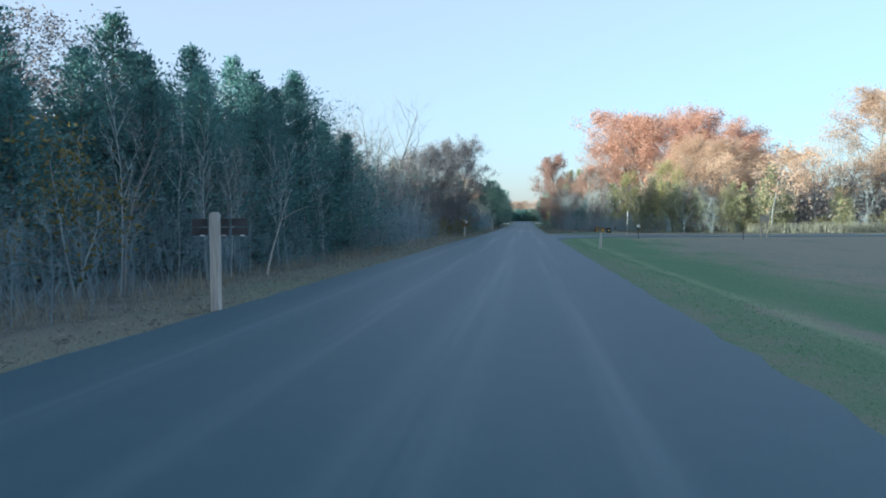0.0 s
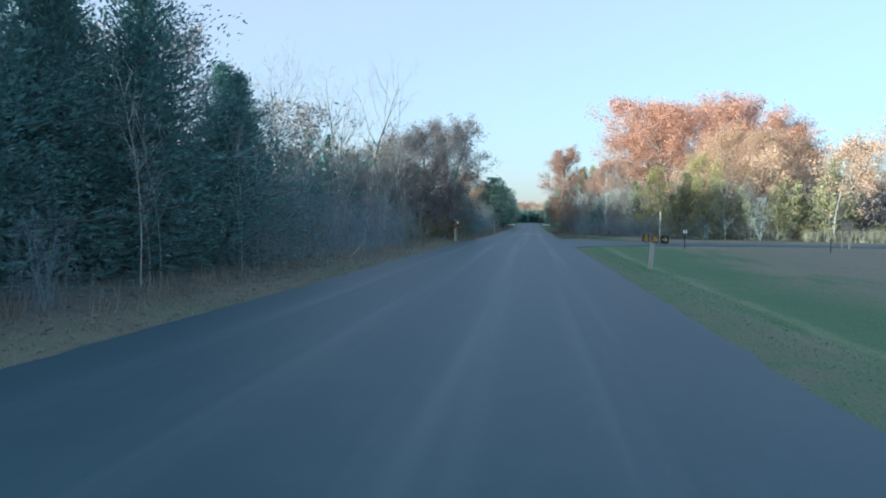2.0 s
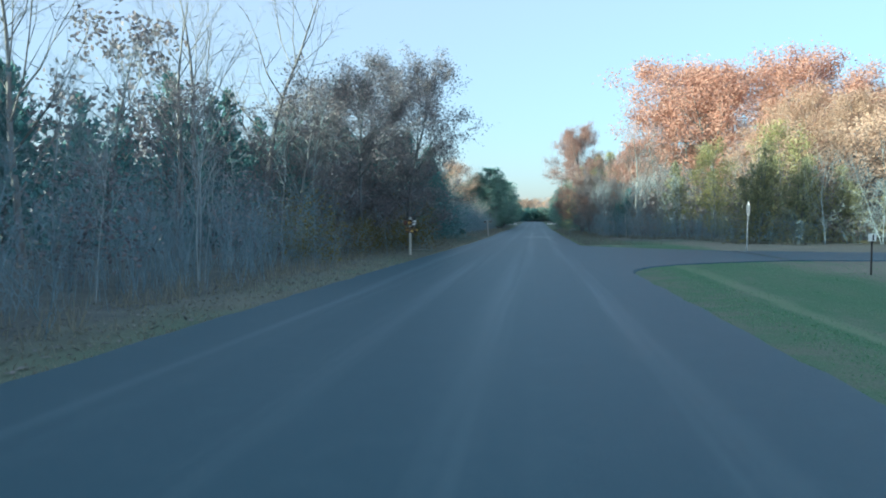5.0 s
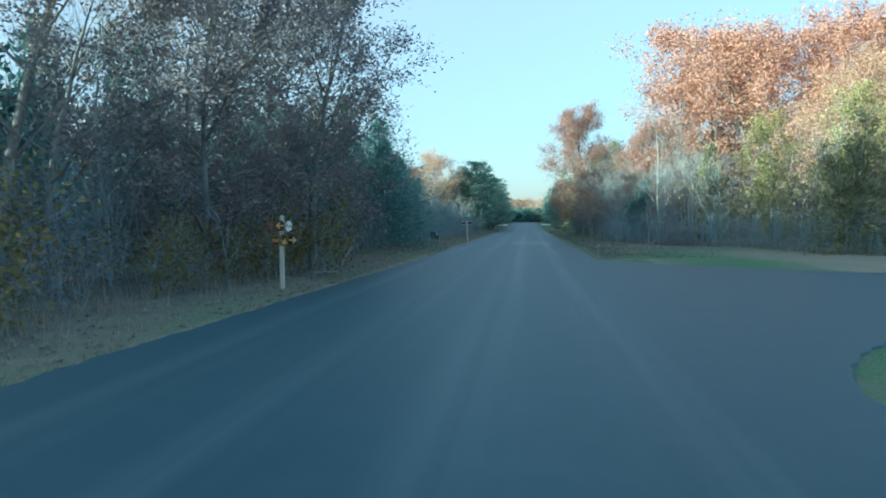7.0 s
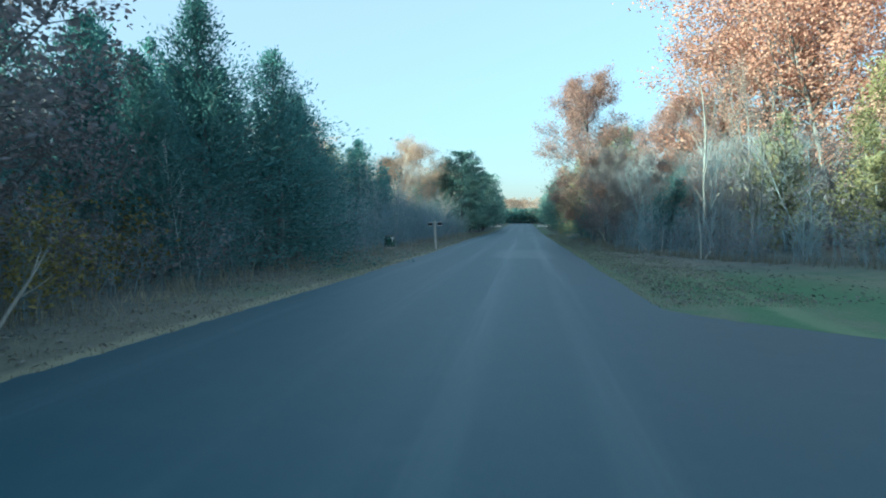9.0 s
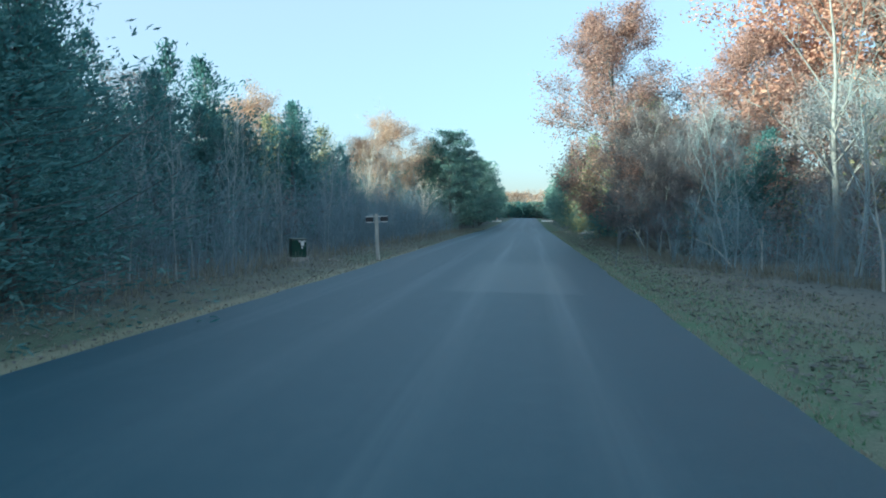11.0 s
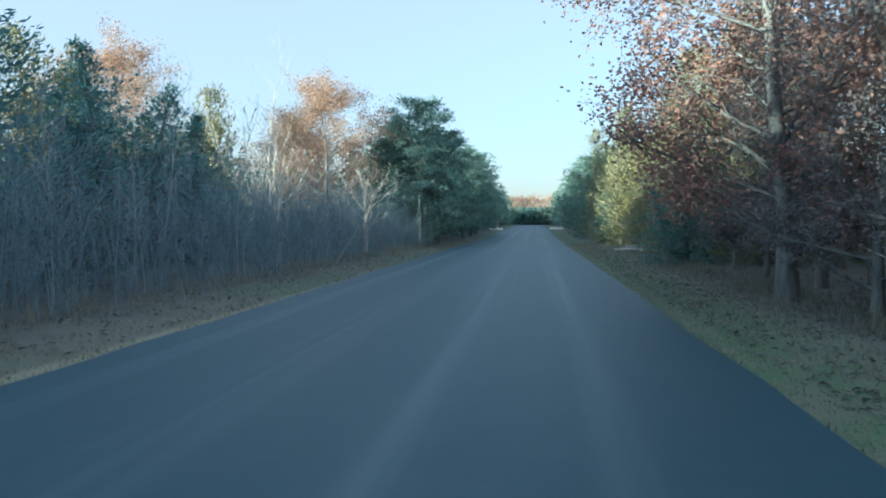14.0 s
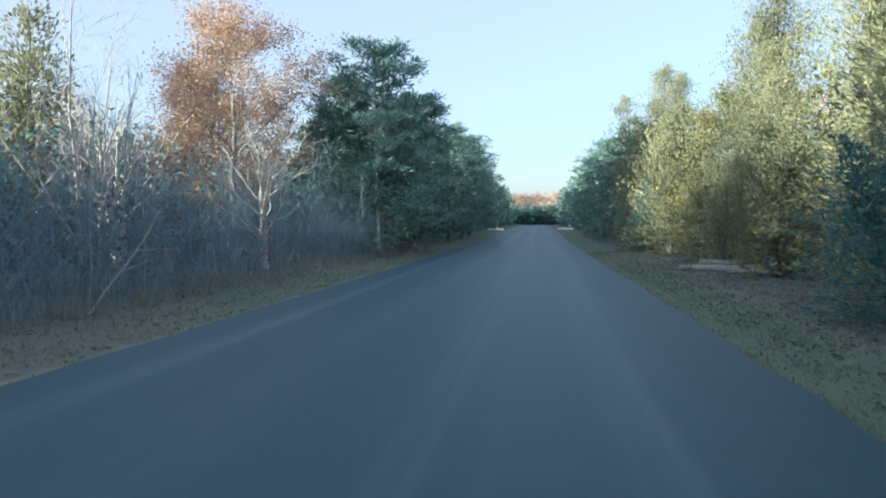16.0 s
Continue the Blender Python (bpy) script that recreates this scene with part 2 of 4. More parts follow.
# ---- mesh helpers ----
def mesh_of(name, verts, faces, *mats, smooth=False, index=None):
    me = bpy.data.meshes.new(name)
    me.from_pydata([tuple(v) for v in verts], [], faces if isinstance(faces, list) else faces.tolist())
    for m in mats:
        me.materials.append(m)
    if index is not None:
        me.polygons.foreach_set("material_index", np.asarray(index, dtype=np.int32))
    if smooth:
        me.polygons.foreach_set("use_smooth", np.ones(len(me.polygons), dtype=bool))
    me.update()
    return me


def part(name, bm, material, parent, label=""):
    me = bpy.data.meshes.new(name)
    bm.to_mesh(me)
    bm.free()
    me.materials.append(material)
    ob = new(name, me)
    ob.parent = parent
    if label:
        tagged(ob, label)
    return ob


def box(size, at=(0, 0, 0), bevel=0.01, turn=None):
    bm = bmesh.new()
    bmesh.ops.create_cube(bm, size=1.0, matrix=Matrix.Diagonal((*size, 1)))
    if bevel:
        bmesh.ops.bevel(bm, geom=bm.edges[:], offset=bevel, segments=2, affect="EDGES", profile=0.6)
    bmesh.ops.transform(bm, matrix=Matrix.Translation(at) @ (turn or Matrix.Identity(4)), verts=bm.verts[:])
    return bm


def rod(r0, r1, length, at=(0, 0, 0), sides=12, turn=None):
    bm = bmesh.new()
    bmesh.ops.create_cone(bm, cap_ends=True, segments=sides, radius1=r0, radius2=r1, depth=length)
    bmesh.ops.transform(bm, matrix=Matrix.Translation(at) @ (turn or Matrix.Identity(4)) @ Matrix.Translation((0, 0, length / 2)), verts=bm.verts[:])
    return bm


def thing(name, m, label, category, group="", kind=""):
    e = new(name)
    e.matrix_basis = m
    return tagged(e, label, category, group, kind)


# ---- the lie of the land ----
def smooth01(v, lo, hi):
    t = np.clip((np.asarray(v, float) - lo) / (hi - lo), 0, 1)
    return t * t * (3 - 2 * t)


def rise(y):
    """The road climbs gently towards its far end."""
    return 0.5 * smooth01(y, 150, 225) + 0.6 * smooth01(y, 215, 300)


def road_left(y):
    y = np.asarray(y, float)
    return -4.95 + 0.55 * smooth01(y, 45, 82) - 0.35 * smooth01(y, 92, 125)


MOUTH0, MOUTH1, MOUTH_X = 60.8, 68.7, 9.0      # the side road's two sides where it leaves the mouth


def road_right(y):
    """The right edge, with the side road's rounded mouth."""
    y = np.asarray(y, float)
    x = 2.36 - 0.16 * smooth01(y, 40, 75)
    near = 6.75 * np.clip((y - 53.0) / (MOUTH0 - 53.0), 0, 1) ** 2.35
    far = 6.8 * np.clip((75.0 - y) / (75.0 - MOUTH1), 0, 1) ** 1.35
    return np.minimum(x + np.minimum(near, far), MOUTH_X)


def ground_z(x, y):
    x, y = np.asarray(x, float), np.asarray(y, float)
    z = 0.03 * np.sin(x * 0.9 + y * 0.31) * np.cos(y * 0.57 - x * 0.2) + 0.02 * np.sin(x * 2.3 + 1.0) * np.sin(y * 1.9)
    off = np.maximum(road_left(y) - x, x - np.minimum(road_right(y), 2.6))
    z = z * smooth01(off, 0.5, 2.4) - 0.085 + 0.06 * smooth01(off, 0.2, 1.4)
    # swale and lower mown field beside the road before the side road
    z = z - 0.30 * smooth01(x, 3.0, 5.5) * (1 - smooth01(y, 44, 55)) * (1 - 0.6 * smooth01(x, 9, 20))
    z = z + 0.12 * smooth01(-x, 7.5, 11.0) + 0.25 * smooth01(x, 8, 13) * smooth01(y, 80, 90)
    side = smooth01(x, 2.0, 4.0) * smooth01(y, 53, 57) * (1 - smooth01(y, 70, 73))
    return z * (1 - side) + (-0.05) * side + rise(y)


def spaced(stops):
    out = []
    for a, b, d in stops:
        out.extend(np.arange(a, b, d))
    out.append(stops[-1][1])
    return np.array(out)


def sheet(xs, ys, zf):
    X, Y = np.meshgrid(xs, ys)
    V = np.stack([X, Y, zf(X, Y)], -1).reshape(-1, 3)
    nx, ny = len(xs), len(ys)
    i = (np.arange(ny - 1)[:, None] * nx + np.arange(nx - 1)[None, :]).ravel()
    return V, np.stack([i, i + 1, i + nx + 1, i + nx], -1)


xs = spaced([(-3000, -300, 450), (-300, -60, 40), (-60, -20, 4), (-20, 20, 0.6), (20, 80, 4), (80, 300, 40), (300, 3000, 450)])
ys = spaced([(-3000, -300, 450), (-300, -40, 40), (-40, 150, 0.8), (150, 300, 3), (300, 600, 50), (600, 3000, 400)])
V, F = sheet(xs, ys, ground_z)
ground = new("ground", mesh_of("ground", V, F, GROUND, smooth=True))
tagged(ground, "leaf-strewn brown verge and mown green autumn field", "ground", kind="structure")


def build_road():
    ys = np.unique(np.concatenate([np.arange(-40, 52, 0.5), np.arange(52, 76, 0.2), np.arange(76, 316, 1.0)]))
    rng = np.random.default_rng(5)
    n = 14
    jag_l, jag_r = rng.normal(0, 0.025, len(ys)), rng.normal(0, 0.025, len(ys))
    L, R = road_left(ys) + jag_l, road_right(ys) + jag_r
    f = np.linspace(0, 1, n)
    X = L[:, None] + (R - L)[:, None] * f
    Y = np.repeat(ys[:, None], n, 1)
    crown = 0.05 * (1 - np.clip(np.abs((X + 1.2) / 3.8), 0, 1) ** 2)
    Z = -0.02 + crown + rise(Y)
    top = np.stack([X, Y, Z], -1)
    low_l = top[:, :1] + np.array([-0.06, 0, -0.09])
    low_r = top[:, -1:] + np.array([0.06, 0, -0.09])
    V = np.concatenate([low_l, top, low_r], 1).reshape(-1, 3)
    m = n + 2
    i = (np.arange(len(ys) - 1)[:, None] * m + np.arange(m - 1)[None, :]).ravel()
    return mesh_of("road", V, np.stack([i, i + 1, i + m + 1, i + m], -1), ASPHALT, smooth=False)


road = tagged(new("road", build_road()), "dark asphalt road with pale worn wheel tracks", "road", kind="structure")


def build_side_road():
    x = np.concatenate([np.arange(MOUTH_X - 0.02, 30, 0.6), np.arange(30, 90, 3)])
    mid = 0.5 * (MOUTH0 + MOUTH1) + 3.0 * smooth01(x, 12, 60)
    half = 0.5 * (MOUTH1 - MOUTH0) - 1.0 * smooth01(x, 9, 18)
    f = np.linspace(-1, 1, 9)
    X = np.repeat(x[:, None], 9, 1)
    Y = mid[:, None] + half[:, None] * f
    top = np.stack([X, Y, -0.016 + 0.02 * (1 - f[None, :] ** 2) + 0 * X], -1)
    V = np.concatenate([top[:, :1] + np.array([0, -0.06, -0.09]), top, top[:, -1:] + np.array([0, 0.06, -0.09])], 1).reshape(-1, 3)
    m = 11
    i = (np.arange(len(x) - 1)[:, None] * m + np.arange(m - 1)[None, :]).ravel()
    return mesh_of("side_road", V, np.stack([i, i + m, i + m + 1, i + 1], -1), ASPHALT)


tagged(new("side_road", build_side_road()), "dark asphalt side road joining between grass corners", "road", kind="structure")


# ---- growing things ----
def unit(v):
    return v / np.maximum(np.linalg.norm(v, axis=-1, keepdims=True), 1e-9)


class Wood:
    """Collects tapered limbs and hands them over as one mesh."""

    def __init__(self):
        self.v, self.f, self.count = [], [], 0
        self.rng = np.random.default_rng(77)

    def limb(self, pts, radii, sides=3):
        pts, radii = np.asarray(pts, float), np.asarray(radii, float)
        d = unit(np.gradient(pts, axis=0))
        ref = np.where(np.abs(d[:, 2:3]) > 0.9, np.array([[1.0, 0, 0]]), np.array([[0, 0, 1.0]]))
        u = unit(np.cross(d, ref))
        w = np.cross(d, u)
        a = np.arange(sides) * 2 * math.pi / sides
        ring = pts[:, None] + radii[:, None, None] * (np.cos(a)[None, :, None] * u[:, None] + np.sin(a)[None, :, None] * w[:, None])
        self.v.append(ring.reshape(-1, 3))
        n = len(pts)
        for i in range(n - 1):
            b = self.count + i * sides
            for j in range(sides):
                k = (j + 1) % sides
                self.f.append((b + j, b + k, b + sides + k, b + sides + j))
        self.count += n * sides

    def sliver(self, a, b, width):
        """The thinnest twigs: long pointed slivers, three corners each."""
        a, b = np.atleast_2d(a), np.atleast_2d(b)
        side = unit(np.cross(b - a, self.rng.normal(0, 1, a.shape))) * np.reshape(width, (-1, 1))
        self.v.append(np.stack([a - side, a + side, b], 1).reshape(-1, 3))
        self.f.extend((self.count + 3 * i, self.count + 3 * i + 1, self.count + 3 * i + 2) for i in range(len(a)))
        self.count += 3 * len(a)

    def mesh(self, name, mat):
        return mesh_of(name, np.concatenate(self.v), self.f, mat, smooth=True)


def curve_path(rng, start, direction, length, n=4, wobble=0.12, lift=0.0):
    """A wandering line from start; lift bends it upward (or, below 0, down)."""
    pts, d = [np.array(start, float)], unit(np.array(direction, float))
    for _ in range(n):
        d = unit(d + rng.normal(0, wobble, 3) + np.array([0, 0, lift / n]))
        pts.append(pts[-1] + d * length / n)
    return np.array(pts)


def leaf_mesh(name, rng, centres, axes, length, width, mat, spread=0.8, big=1.0):
    """Small folded leaf blades at the centres, roughly along the axes."""
    n = len(centres)
    c = np.asarray(centres, float)
    a = unit(np.asarray(axes, float) + rng.normal(0, spread, (n, 3)))
    s = unit(np.cross(a, rng.normal(0, 1, (n, 3))))
    nrm = np.cross(a, s)
    l = (length * rng.uniform(0.6, 1.3, n) * big)[:, None]
    w = (width * rng.uniform(0.6, 1.3, n) * big)[:, None]
    v = np.stack([c - a * l * 0.5, c + s * w * 0.5 + nrm * w * 0.18, c + a * l * 0.5, c - s * w * 0.5 + nrm * w * 0.18], 1).reshape(-1, 3)
    i = np.arange(n) * 4
    return mesh_of(name, v, np.stack([i, i + 1, i + 2, i + 3], -1), mat)


def broadleaf(seed, h, mat_wood, leaves=None, first=0.25, spread=0.36, n1=16, n2=5, n3=3, per=10, leaf=0.2, rise0=0.25, trunk_r=None, forks=1, keep=1.0, puff=0.24, fine=0, low=0.0):
    """A deciduous tree h metres high: trunk or several stems, three orders of limbs, leaves round the outer twigs."""
    rng = np.random.default_rng(seed)
    wood, limbs, cs, ax = Wood(), Wood(), [], []
    r0 = trunk_r or 0.011 * h + 0.02
    for stem in range(forks):
        lean = rng.normal(0, 0.05 + 0.14 * (forks > 1), 3)
        lean[2] = 0
        top = h * (1 if stem == 0 else rng.uniform(0.7, 0.95)) * 0.94
        base = np.array([0, 0, -0.3]) + (rng.normal(0, 0.12, 3) * [1, 1, 0] if forks > 1 else 0)
        trunk = curve_path(rng, base, np.array([0, 0, 1.0]) + lean, top + 0.3, 8, 0.06, 0.15)
        rs = r0 * np.linspace(1, 0.10, 9) ** 0.9 / (1 + 0.25 * (forks - 1))
        rs[0] *= 1.35
        wood.limb(trunk, rs, 6)
        for b in range(n1):
            f = first + (0.98 - first) * ((b + rng.uniform(0, 1)) / n1)
            i = min(int(f * 8), 7)
            p = trunk[i] + (trunk[i + 1] - trunk[i]) * (f * 8 - i)
            az = b * 2.4 + rng.normal(0, 0.5)
            shape = max(0.38, math.sin(math.pi * min(1.0, (f - first * 0.7 + 0.12) / (1.15 - first * 0.7)))) ** 0.6
            ln = spread * h * shape * rng.uniform(0.72, 1.05)
            d = np.array([math.cos(az), math.sin(az), rise0 + 1.1 * f ** 1.5])
            b1 = curve_path(rng, p, d, ln, 3, 0.14, 0.25)
            rb = max(0.012, rs[i] * 0.45)
            limbs.limb(b1, np.linspace(rb, rb * 0.25, 4), 3)
            for c in range(n2):
                g = 0.25 + 0.75 * (c + rng.uniform(0, 1)) / n2
                kk = min(int(g * 3), 2)
                q = b1[kk] + (b1[kk + 1] - b1[kk]) * (g * 3 - kk)
                d2 = unit(b1[kk + 1] - b1[kk]) + rng.normal(0, 0.6, 3) + [0, 0, 0.12]
                l2 = ln * rng.uniform(0.25, 0.5) * (1.2 - 0.5 * g)
                b2 = curve_path(rng, q, d2, l2, 2, 0.16, 0.2)
                r2 = max(0.006, rb * 0.4)
                limbs.limb(b2, np.linspace(r2, r2 * 0.35, 3), 3)
                for e in range(n3):
                    j = rng.integers(1, 3)
                    d3 = unit(b2[j] - b2[j - 1]) + rng.normal(0, 0.6, 3) + [0, 0, 0.1]
                    b3 = curve_path(rng, b2[j], d3, l2 * rng.uniform(0.45, 0.9), 1, 0.15, 0.1)
                    limbs.sliver(b3[0], b3[1], r2 * 0.5)
                    if fine:
                        at = b3[0] + (b3[1] - b3[0]) * rng.uniform(0.0, 1.0, (fine, 1))
                        way = unit(unit(b3[1] - b3[0]) + rng.normal(0, 0.55, (fine, 3)) + [0, 0, 0.15])
                        limbs.sliver(at, at + way * l2 * rng.uniform(0.25, 0.6, (fine, 1)), max(0.0022, r2 * 0.3))
                    if leaves is not None and rng.uniform() < keep and (b3[0][2] > low * h or rng.uniform() < 0.12):
                        for _ in range(per):
                            t = rng.uniform(-0.1, 1.1)
                            cs.append(b3[0] + (b3[1] - b3[0]) * t + rng.normal(0, puff, 3))
                            ax.append(b3[1] - b3[0])
    trunk_me = [wood.mesh("trunk", mat_wood), limbs.mesh("branchwork", mat_wood)]
    crown_me = leaf_mesh("crown", rng, cs, ax, leaf, leaf * 0.66, leaves) if cs else None
    return trunk_me, crown_me


def conifer(seed, h, mat, radius=0.33, branches=110, leaders=2, low=0.03, spray=0.34, clumps=7, bushy=0.6):
    """A red cedar: a dense pointed cone of ascending sprays, often with side leaders."""
    rng = np.random.default_rng(seed)
    wood, cs, ax, big = Wood(), [], [], []
    for ld in range(leaders):
        hh = h * (1 if ld == 0 else rng.uniform(0.62, 0.92))
        off = np.zeros(3) if ld == 0 else np.array([*(rng.normal(0, 0.12 * h, 2)), 0])
        trunk = curve_path(rng, off * 0.5 + [0, 0, -0.3], np.array([0, 0, 1.0]) + off * 0.08, hh + 0.3, 8, 0.03, 0.1)
        wood.limb(trunk, np.linspace(0.014 * h + 0.02, 0.01, 9), 5)
        nb = int(branches * (1 if ld == 0 else 0.55) / (1 + 0.3 * (leaders - 1)))
        for b in range(nb):
            f = low + (0.995 - low) * ((b + rng.uniform(0, 1)) / nb) ** 0.85
            i = min(int(f * 8), 7)
            p = trunk[i] + (trunk[i + 1] - trunk[i]) * (f * 8 - i)
            prof = (1 - f) ** bushy * (0.7 + 0.3 * min(1, f / 0.2)) + 0.02
            ln = radius * h * prof * rng.uniform(0.45, 1.0) * (1.55 if rng.uniform() < 0.16 else 1.1)
            az = b * 2.399 + rng.normal(0, 0.4)
            d = np.array([math.cos(az), math.sin(az), -0.2 + 1.1 * f + rng.normal(0, 0.15)])
            br = curve_path(rng, p, d, ln, 2, 0.12, 0.1 + 0.5 * f)
            if b % 3 == 0:
                wood.limb(br, np.linspace(0.02, 0.005, 3), 3)
            m = max(3, int(clumps * (0.5 + ln / (radius * h))))
            out = unit(br[2] - br[0]) + [0, 0, 0.25]
            for _ in range(2 + m // 3 if f < 0.72 else 0):
                cs.append(br[0] + (br[1] - br[0]) * rng.uniform(0.1, 1.0) + rng.normal(0, 0.1, 3))
                ax.append(out)
                big.append(2.3)
            for _ in range(m):
                t = rng.uniform(0.2, 1.05) ** 0.6
                kk = min(int(t * 2), 1)
                q = br[kk] + (br[kk + 1] - br[kk]) * (t * 2 - kk) + rng.normal(0, 0.05 + 0.09 * ln, 3)
                for _ in range(3):
                    cs.append(q + rng.normal(0, 0.08, 3))
                    ax.append(out)
                    big.append(1.0)
    return wood.mesh("trunk", BARK), leaf_mesh("crown", rng, cs, ax, spray, spray * (0.33 if spray < 0.3 else 0.45), mat, 0.45, np.array(big))


def pine(seed, h, mat=None, fine=1.0):
    """A short-needled pine: straight trunk, spreading limbs that carry rounded pads of needle tufts under a domed top."""
    rng = np.random.default_rng(seed)
    wood, cs, ax, big = Wood(), [], [], []
    trunk = curve_path(rng, (0, 0, -0.3), (0, 0, 1.0), h * 0.95 + 0.3, 8, 0.025, 0.1)
    wood.limb(trunk, np.linspace(0.014 * h, 0.02, 9), 6)
    nb = 64 if fine == 1 else 44
    for b in range(nb):
        f = 0.08 + 0.91 * (b + rng.uniform(0, 1)) / nb
        i = min(int(f * 8), 7)
        p = trunk[i] + (trunk[i + 1] - trunk[i]) * (f * 8 - i)
        dome = math.sqrt(max(0.02, 1 - (max(0.0, f - 0.30) / 0.72) ** 2))
        ln = 0.31 * h * dome * rng.uniform(0.55, 1.12)
        az = b * 2.399 + rng.normal(0, 0.5)
        br = curve_path(rng, p, (math.cos(az), math.sin(az), 0.02 + 0.5 * f), ln, 3, 0.12, 0.35)
        wood.limb(br, np.linspace(0.035, 0.01, 4), 3)
        for pad in range(6 if fine == 1 else 3):
            t = (0.35 + 0.65 * (pad + rng.uniform(0, 1)) / 6) if pad else 1.0
            kk = min(int(t * 3), 2)
            q = br[kk] + (br[kk + 1] - br[kk]) * (t * 3 - kk) + rng.normal(0, 0.10 * ln + 0.08, 3) * [1, 1, 0.5]
            wood.sliver(br[kk], q, 0.012)
            size = (0.030 * h + 0.10) * rng.uniform(0.75, 1.3)
            n = 34 if fine == 1 else 11
            o = unit(rng.normal(0, 1, (n, 3)) + [0, 0, 0.45])
            c = q + o * size * rng.uniform(0.35, 1.0, (n, 1)) * [1.25, 1.25, 0.75]
            cs.extend(c)
            ax.extend(o + [0, 0, 0.3])
            big.extend([1.0] * n)
            cs.append(q)
            ax.append(br[1] - br[0])
            big.append(1.7)
    return wood.mesh("trunk", BARK), leaf_mesh("crown", rng, cs, ax, 0.26 if fine == 1 else 0.44, 0.055 if fine == 1 else 0.17, mat or PINE, 0.45, np.array(big))


def brush(seed, h, mat, stems=26, leaves=None, wide=1.0, per=3):
    """A thicket of many thin leafless stems that end in a haze of fine twigs, some with a few leaves left, in two meshes."""
    rng = np.random.default_rng(seed)
    wood, cs, ax = Wood(), [], []
    for s in range(stems):
        p = np.array([*rng.normal(0, wide * 0.6, 2), -0.2])
        ln = h * rng.uniform(0.5, 1.05)
        st = curve_path(rng, p, (rng.normal(0, 0.13), rng.normal(0, 0.13), 1), ln, 4, 0.06, 0.1)
        r = rng.uniform(0.004, 0.012)
        wood.limb(st, np.linspace(r, r * 0.3, 5), 3)
        for c in range(9):
            k = rng.uniform(0.5, 4.0)
            i = min(int(k), 3)
            q = st[i] + (st[i + 1] - st[i]) * (k - i)
            tw = curve_path(rng, q, unit(st[i + 1] - st[i]) + rng.normal(0, 0.42, 3), ln * rng.uniform(0.12, 0.34), 1, 0.2, 0.2)
            wood.sliver(tw[0], tw[1], r * 0.5)
            n = 7
            at = tw[0] + (tw[1] - tw[0]) * rng.uniform(0.1, 1.0, (n, 1))
            way = unit(unit(tw[1] - tw[0]) + rng.normal(0, 0.42, (n, 3)) + [0, 0, 0.15])
            wood.sliver(at, at + way * ln * rng.uniform(0.06, 0.19, (n, 1)), max(0.0022, r * 0.3))
            if leaves is not None:
                for _ in range(per):
                    cs.append(tw[1] + rng.normal(0, 0.16, 3))
                    ax.append(tw[1] - tw[0])
    a = wood.mesh("stem_clump", mat)
    return [a], leaf_mesh("foliage", rng, cs, ax, 0.10, 0.065, leaves) if cs else None


